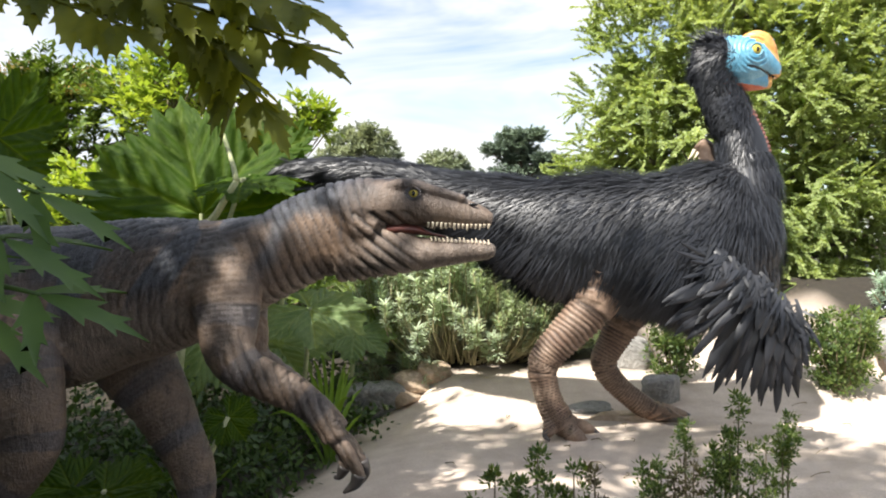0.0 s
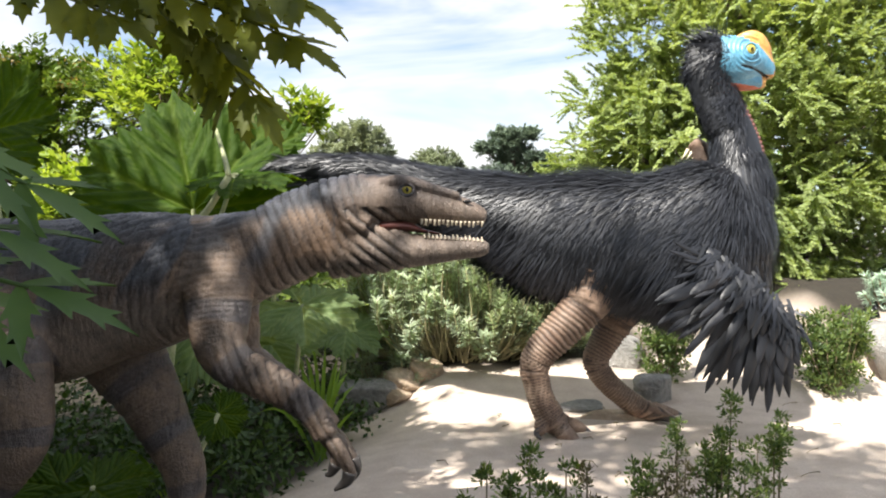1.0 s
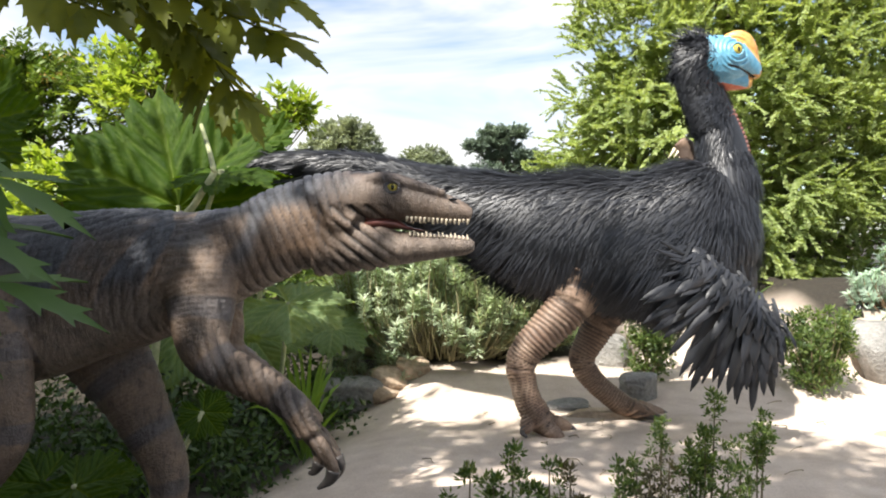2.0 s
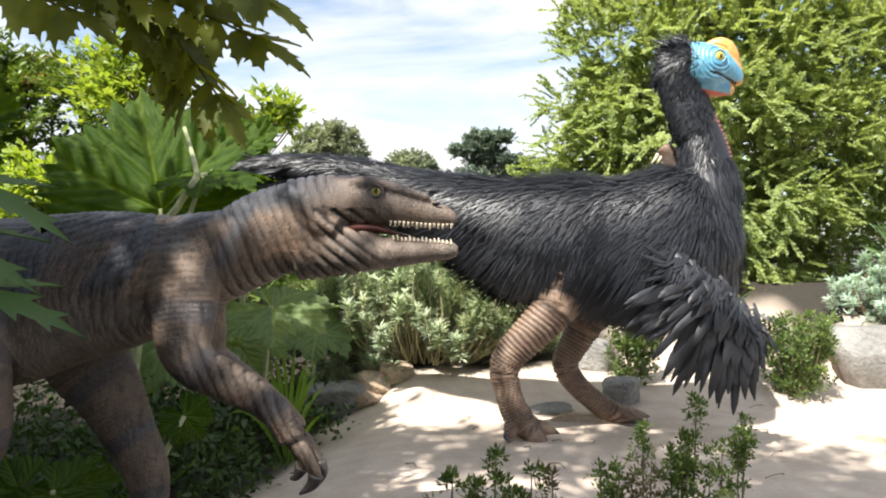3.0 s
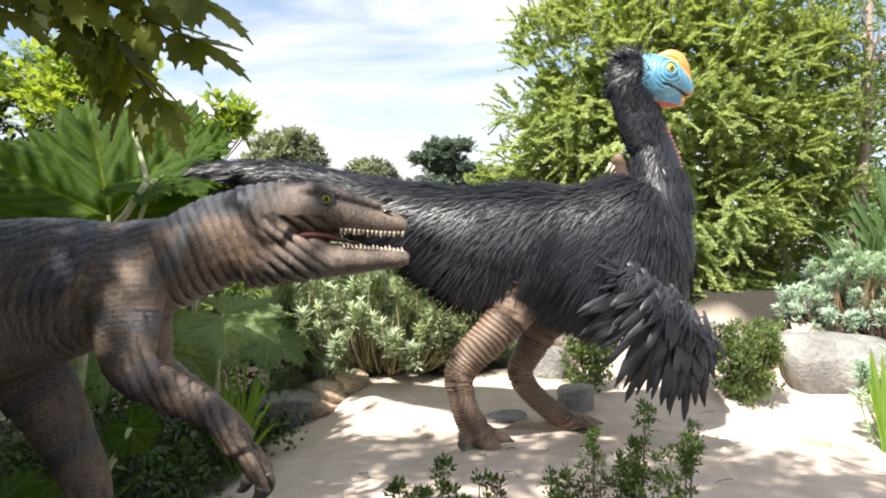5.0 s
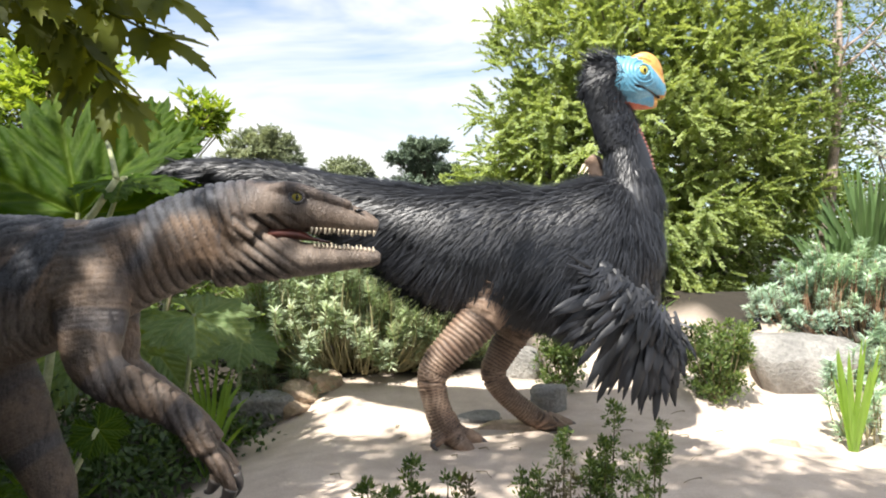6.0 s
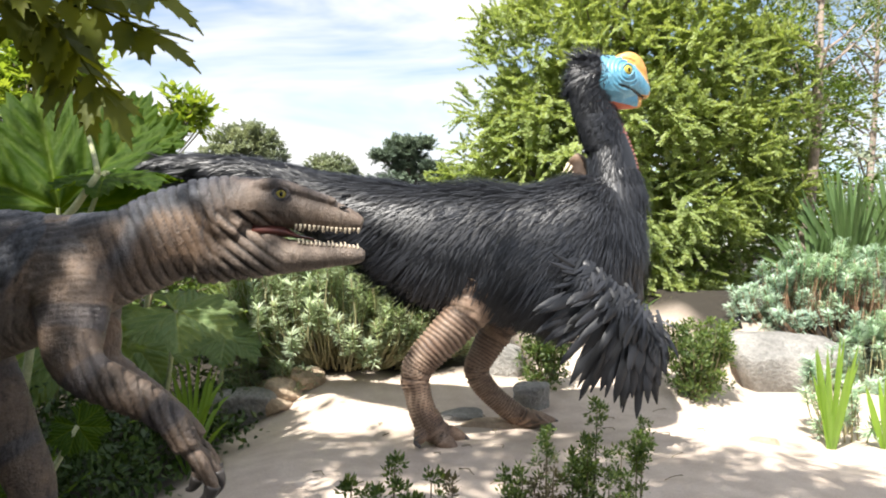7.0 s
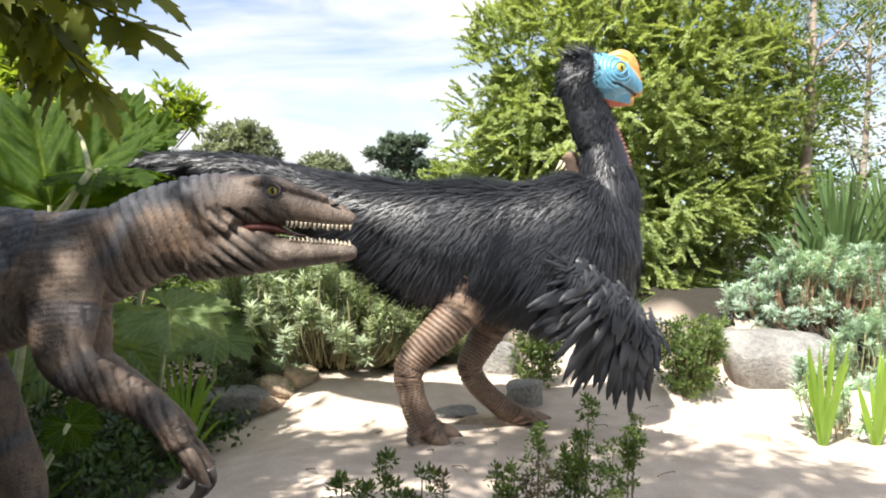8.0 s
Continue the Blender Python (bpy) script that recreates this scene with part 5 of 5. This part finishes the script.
gunnera_leaf(gunnera_low, (-1.9, 5.2, 0.95), (-0.2, -0.3, -0.5), (-0.1, -0.8, 0.5), 0.5, -0.1, (-1.8, 5.5, 0.2), 7.1, SUNLIT_GUNNERA)
gunnera_leaf(gunnera_low, (-1.10, 6.2, 0.82), (0.6, -0.4, -0.3), (0.1, -0.45, 0.85), 0.36, -0.1, (-1.2, 6.1, 0.2), 8.1, SUNLIT_GUNNERA)

# spurges, grasses, strap leaves
spurge("spurge_clump", "tall grey-green spurge clump with woody stems", (-0.20, 6.75, ground_at(-0.20, 6.75)), 1.40, 1.15, 0.62, 520, (REED, SPURGE), 0.09, 0.03, 0.20)
spurge("low_spurge", "low grey-green spurge stems beside the rocks", (-0.72, 6.35, 0.25), 0.50, 0.42, 0.25, 46, (REED, SPURGE), 0.08, -0.1, 0.1)
spurge("blue_spurge", "broad blue-green spurge growing over the boulder", (4.86, 7.30, 0.66), 1.04, 1.16, 0.45, 380, (plain_material("rusty_stem", (0.20, 0.10, 0.06), (0.36, 0.22, 0.13), 0.7), BLUE_SPURGE), 0.085, 0.0, 0.13)
spurge("low_spurge", "blue-green spurge spilling down beside the boulder", (4.72, 6.72, ground_at(4.72, 6.72)), 0.72, 0.52, 0.22, 90, (REED, BLUE_SPURGE), 0.085, 0.0, 0.13)
spurge("young_spurge", "young blue-green spurge among the upright strap leaves", (3.62, 5.35, ground_at(3.62, 5.35)), 0.75, 0.42, 0.3, 26, (REED, BLUE_SPURGE), 0.09, 0.0, 0.12)
strap_plant("feather_grass", "pale feathery grass tuft behind the low leaves", (-0.95, 6.95, 0.45), 520, 1.15, 0.75, 0.012, PLUME_GRASS, 0.2, single=False, category="grass")
strap_plant("feather_grass", "pale feathery grass tuft beside the spurge clump", (0.75, 7.3, 0.5), 300, 0.95, 0.7, 0.012, PLUME_GRASS, 0.2, single=False, category="grass")
for bx, by, h in ((3.24, 5.0, 0.82), (3.60, 4.95, 0.80)):
    strap_plant("strap_plant", "upright bright green strap leaves rising from sand", (bx, by, ground_at(bx, by)), 10, h, 0.20, 0.042, STRAP, 0.02, "upright strap leaves")
strap_plant("strap_plant", "arching green strap leaves beside the edging rocks", (-1.06, 4.9, ground_at(-1.06, 4.9)), 20, 0.92, 0.42, 0.030, STRAP, 0.25)
strap_plant("strap_plant", "loose arching strap leaves under the raptor statue", (-1.75, 4.2, ground_at(-1.75, 4.2)), 9, 0.6, 0.45, 0.025, STRAP, 0.3)
for bx, by, h in ((6.0, 9.0, 1.75), (6.9, 9.3, 1.9), (5.5, 8.9, 0.9)):
    strap_plant("flax_plant", "dense clump of upright sword-like flax leaves", (bx, by, ground_at(bx, by)), 70, h, 0.75, 0.06, FLAX, 0.08, "flax clumps", category="flax")
strap_plant("spiky_tuft", "small spiky green tuft at the foot of the tree", (3.05, 8.5, ground_at(3.05, 8.5)), 26, 0.35, 0.4, 0.02, FLAX, 0.1)
strap_plant("spiky_tuft", "spiky pale green tuft showing over the statue's back", (1.75, 9.0, 0.7), 40, 1.75, 0.45, 0.025, PLUME_GRASS, 0.1)

# shrubs on the sand
shrub("small_shrub", "rounded small-leaved green shrub on the sand", (2.72, 6.0), 0.98, 0.30, 0.036, (TWIG, BOX), 7800, 20, bare=0.05, puff=4.4)
shrub("small_shrub", "small-leaved green shrub behind the statue's legs", (1.50, 6.2), 0.90, 0.24, 0.036, (TWIG, BOX), 4200, 15, bare=0.05, puff=4.0)
for sx, sy, top_z, w, n, st, m in ((0.87, 2.85, 0.93, 0.07, 620, 4, BOX), (0.77, 3.05, 0.80, 0.03, 130, 1, BOX), (1.09, 2.90, 0.84, 0.04, 300, 2, BOX), (0.99, 2.85, 0.74, 0.05, 260, 2, BOX),
                                   (0.62, 2.90, 0.66, 0.06, 330, 3, BOX), (0.72, 2.85, 0.70, 0.06, 260, 3, BROWNED), (0.08, 2.05, 0.94, 0.06, 620, 5, BOX), (-0.04, 2.1, 0.87, 0.06, 360, 4, BOX), (0.20, 2.1, 0.88, 0.05, 320, 4, BOX), (0.27, 2.15, 0.87, 0.04, 150, 3, BROWNED)):
    shrub("sapling", "young small-leaved sapling with thin upright stems" if m is BOX else "young sapling with browned small leaves", (sx, sy), top_z, w, 0.019, (TWIG, m), int(n * 3.6), st, "sapling", "young saplings", bare=0.55, puff=3.0)

# rocks
rock("boulder", "large pale grey boulder with a flat top", (3.87, 6.80, 0.45), (0.49, 0.36, 0.42), ROCK, 8, 16, square=0.34)
for i, (rx, ry, rz, h) in enumerate(((-0.92, 6.05, 0.22, 0.17), (-0.78, 6.35, 0.30, 0.13), (-0.62, 6.2, 0.28, 0.12), (-1.12, 6.1, 0.22, 0.15), (-0.70, 6.0, 0.22, 0.09), (-0.48, 6.3, 0.30, 0.10), (-0.95, 6.5, 0.36, 0.12), (-1.3, 5.9, 0.15, 0.13))):
    h *= 1.28
    rock("edging_rock", "weathered tan edging rock along the bed" if i % 3 else "weathered grey edging rock along the bed", (rx, ry, ground_at(rx, ry) + 0.45 * h), (h * 1.25, h, h * 0.8), ROCK if i % 3 == 0 else TAN_ROCK, 20 + i, 8, "edging rocks", i * 0.7)
rock("small_rock", "lichen-grey rock behind the statue's foot", (1.30, 5.75, 0.38), (0.17, 0.13, 0.13), ROCK, 41, 8)
rock("small_rock", "pale rock set in the sand", (2.75, 5.0, 0.20), (0.10, 0.07, 0.06), TAN_ROCK, 42, 8)
rock("flat_rock", "flat pale stone beneath the statue's feet", (0.95, 5.35, 0.27), (0.30, 0.14, 0.05), TAN_ROCK, 43, 8)
rock("flat_rock", "flat grey stone beneath the statue's feet", (0.70, 5.55, 0.30), (0.22, 0.14, 0.05), ROCK, 44, 8)
rock("small_rock", "grey stones at the foot of the bank", (1.15, 6.5, 0.50), (0.22, 0.16, 0.22), ROCK, 45, 8)
rock("small_rock", "dark rounded stone under the raptor statue", (-1.0, 3.45, 0.10), (0.13, 0.1, 0.09), ROCK, 46, 6)

# small round black object on the bank beside the boulder; stake and rim guessed
black_object = thing("small_black_object", "small round black object beside the grey boulder", "spotlight")
soup = Soup()
foot_z = ground_at(3.50, 7.0)
add_stem(soup, [(3.50, 7.0, foot_z - 0.05), (3.50, 7.0, foot_z + 0.10), (3.50, 7.0, 0.80)], 0.012, 0.012, 0, 8)
part("stake", soup, BLACK, black_object)
soup = Soup()
add_tube(soup, [(3.44, 7.02, 0.83, 0.035, 0.035), (3.48, 7.0, 0.84, 0.055, 0.055), (3.55, 6.97, 0.865, 0.060, 0.060)], 18, 3)
part("round_body", soup, BLACK, black_object)
soup = Soup()
add_tube(soup, [(3.545, 6.97, 0.863, 0.066, 0.066), (3.565, 6.962, 0.87, 0.066, 0.066)], 18, 2)
part("rim", soup, BLACK, black_object)

# fallen twigs on the sand
for i in range(26):
    tx, ty, a = rng.uniform(-0.3, 2.6), rng.uniform(4.0, 5.8), rng.uniform(0, 6.28)
    ln = rng.uniform(0.04, 0.16)
    pts = [(tx + ln * (u - 0.5) * math.cos(a) + 0.02 * math.sin(5 * u), ty + ln * (u - 0.5) * math.sin(a), ground_at(tx, ty) + 0.006 + 0.012 * math.sin(math.pi * u)) for u in (0, 0.35, 0.7, 1)]
    soup = Soup()
    add_stem(soup, pts, 0.0035, 0.0015, 0, 5)
    tagged(part("fallen_twig", soup, TWIG), "thin dry twig lying on sand", "twig", "fallen twigs")

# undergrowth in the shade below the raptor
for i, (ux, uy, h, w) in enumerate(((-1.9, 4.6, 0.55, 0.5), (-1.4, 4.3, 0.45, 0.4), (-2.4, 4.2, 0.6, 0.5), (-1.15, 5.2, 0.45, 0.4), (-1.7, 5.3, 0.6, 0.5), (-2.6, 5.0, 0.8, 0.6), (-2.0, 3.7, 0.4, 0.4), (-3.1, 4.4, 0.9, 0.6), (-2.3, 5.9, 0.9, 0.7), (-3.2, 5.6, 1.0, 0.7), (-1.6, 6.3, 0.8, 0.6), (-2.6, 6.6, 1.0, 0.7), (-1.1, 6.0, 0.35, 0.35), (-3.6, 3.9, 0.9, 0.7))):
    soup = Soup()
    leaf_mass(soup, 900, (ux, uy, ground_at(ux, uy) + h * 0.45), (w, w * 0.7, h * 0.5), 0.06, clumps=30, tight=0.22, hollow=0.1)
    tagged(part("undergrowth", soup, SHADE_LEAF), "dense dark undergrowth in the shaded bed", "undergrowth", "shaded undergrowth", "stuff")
broad = thing("broad_leaved_plant", "broad dark lobed leaves low in the shade", "plant")
for c, a, n, sz, sd in (((-1.75, 3.3, 0.42), (0.5, -0.3, -0.1), (0.1, -0.6, 0.8), 0.26, 11), ((-1.95, 3.4, 0.40), (-0.4, -0.4, -0.2), (0, -0.7, 0.7), 0.24, 12), ((-1.38, 3.9, 0.62), (0.4, -0.2, -0.4), (0.1, -0.8, 0.5), 0.16, 13), ((-1.8, 3.6, 0.35), (0.1, -0.6, -0.1), (0, -0.6, 0.8), 0.24, 14)):
    gunnera_leaf(broad, c, a, n, sz, 0.05, (-1.75, 3.7, 0.06), sd)

# near shrub with jagged compound leaves
mahonia = thing("mahonia_branch", "overhanging branch of jagged olive-green compound leaves", "shrub")
for line, pairs, hang in (([(-0.84, 1.50, 2.07), (-0.64, 1.50, 2.01), (-0.48, 1.50, 1.95), (-0.385, 1.50, 1.905)], 8, 0.15), ([(-0.74, 1.56, 2.04), (-0.62, 1.57, 1.96), (-0.54, 1.57, 1.88), (-0.485, 1.57, 1.80)], 8, 0.30),
                          ([(-1.08, 1.50, 2.09), (-0.92, 1.50, 2.03), (-0.82, 1.50, 1.99), (-0.76, 1.50, 1.965)], 6, 0.30), ([(-0.66, 1.46, 2.09), (-0.52, 1.46, 2.04), (-0.42, 1.46, 2.00), (-0.37, 1.46, 1.975)], 7, 0.12),
                          ([(-0.80, 1.60, 2.10), (-0.68, 1.60, 2.03), (-0.58, 1.60, 1.95)], 7, 0.30), ([(-1.20, 1.52, 2.14), (-1.02, 1.52, 2.09), (-0.88, 1.52, 2.05)], 6, 0.35), ([(-0.95, 1.54, 2.12), (-0.82, 1.55, 2.07), (-0.70, 1.56, 2.01)], 7, 0.30),
                          ([(-0.70, 1.52, 2.13), (-0.58, 1.52, 2.08), (-0.50, 1.52, 2.02)], 6, 0.25), ([(-0.68, 1.63, 2.00), (-0.60, 1.63, 1.90), (-0.56, 1.63, 1.82)], 6, 0.30)):
    compound_leaf(mahonia, line, pairs, 0.115, 0.029, hang, MAHONIA)
wood = Soup()
add_stem(wood, [(-1.5, 1.5, 0.0), (-1.45, 1.5, 1.3), (-1.1, 1.52, 2.2), (-0.7, 1.52, 2.18)], 0.022, 0.008, 0, 8)
part("branch", wood, BARK, mahonia)
palmate = thing("palmate_shrub", "near shrub with deeply cut pointed green leaves", "shrub")
for line in ([(-0.66, 0.80, 1.47), (-0.58, 0.80, 1.465), (-0.52, 0.80, 1.452)], [(-0.70, 0.80, 1.55), (-0.62, 0.80, 1.54), (-0.56, 0.80, 1.515)],
             [(-0.68, 0.85, 1.61), (-0.60, 0.85, 1.59), (-0.55, 0.85, 1.57)], [(-0.70, 0.80, 1.67), (-0.65, 0.80, 1.65), (-0.60, 0.80, 1.61)], [(-0.72, 0.82, 1.50), (-0.66, 0.82, 1.47), (-0.62, 0.82, 1.44)]):
    compound_leaf(palmate, line, 2, 0.125, 0.019, 0.18, PALMATE, (0.1, -0.5, 0.85), 2)
wood = Soup()
add_stem(wood, [(-0.95, 0.85, 0.0), (-0.92, 0.85, 0.9), (-0.85, 0.83, 1.45), (-0.64, 0.81, 1.6)], 0.014, 0.005, 0, 8)
for tip in ((-0.62, 0.80, 1.46), (-0.66, 0.80, 1.54), (-0.70, 0.82, 1.47)):
    add_stem(wood, [(-0.85, 0.83, 1.43), (-0.76, 0.82, 1.47), tip], 0.005, 0.003, 0, 6)
part("branch", wood, TWIG, palmate)

# unseen shade tree behind the viewer; crown clumps placed overhead to block light
lumps = np.vstack([in_ellipsoid(190, (-4.8, 0.5, 6.0), (2.0, 2.0, 0.9), 0.0), in_ellipsoid(150, (-1.9, -2.6, 6.2), (3.0, 1.6, 0.8), 0.0), in_ellipsoid(13, (-1.9, 0.70, 6.2), (1.2, 0.40, 0.3), 0.0), in_ellipsoid(20, (-1.0, 0.3, 6.2), (1.5, 0.8, 0.5), 0.0), in_ellipsoid(110, (-2.9, 2.15, 3.75), (1.1, 0.8, 0.35), 0.0)])
tree("shade_tree", "spreading leafy tree out of view, placed to shade sand and bed", (-5.6, -3.5, 0.0), (-4.6, -2.2, 6.2), 0, None, (BARK, HEDGE), 0.16, 100, 0.7, 0.25, 0.1, lumps=lumps)
# unseen foliage added behind and left of the viewer to block sky light
tree("sky_block_hedge", "dense tall hedge added out of view to block low sky", (-6.0, -5.0, 0.0), (-6.0, -5.0, 4.0), 0, None, (BARK, SHADE_LEAF), 0.22, 60, 0.6, 0.08, 0.1, "hedge", lumps=in_ellipsoid(330, (-5.5, -5.0, 2.2), (5.0, 0.9, 2.3), 0.0))
tree("light_block_shrub", "tall dark foliage added out of view to block side light", (-2.9, 0.9, 0.0), (-2.9, 0.9, 2.6), 0, None, (BARK, SHADE_LEAF), 0.14, 70, 0.4, 0.05, 0.1, "shrub", lumps=in_ellipsoid(150, (-2.9, 0.8, 1.7), (1.0, 1.2, 1.6), 0.0))
tree("light_block_shrub", "tall dark foliage added out of view to block side light", (-4.4, 2.2, 0.0), (-4.4, 2.2, 3.2), 0, None, (BARK, SHADE_LEAF), 0.14, 70, 0.4, 0.05, 0.1, "shrub", lumps=in_ellipsoid(170, (-4.5, 2.2, 1.9), (0.9, 1.2, 1.8), 0.0))
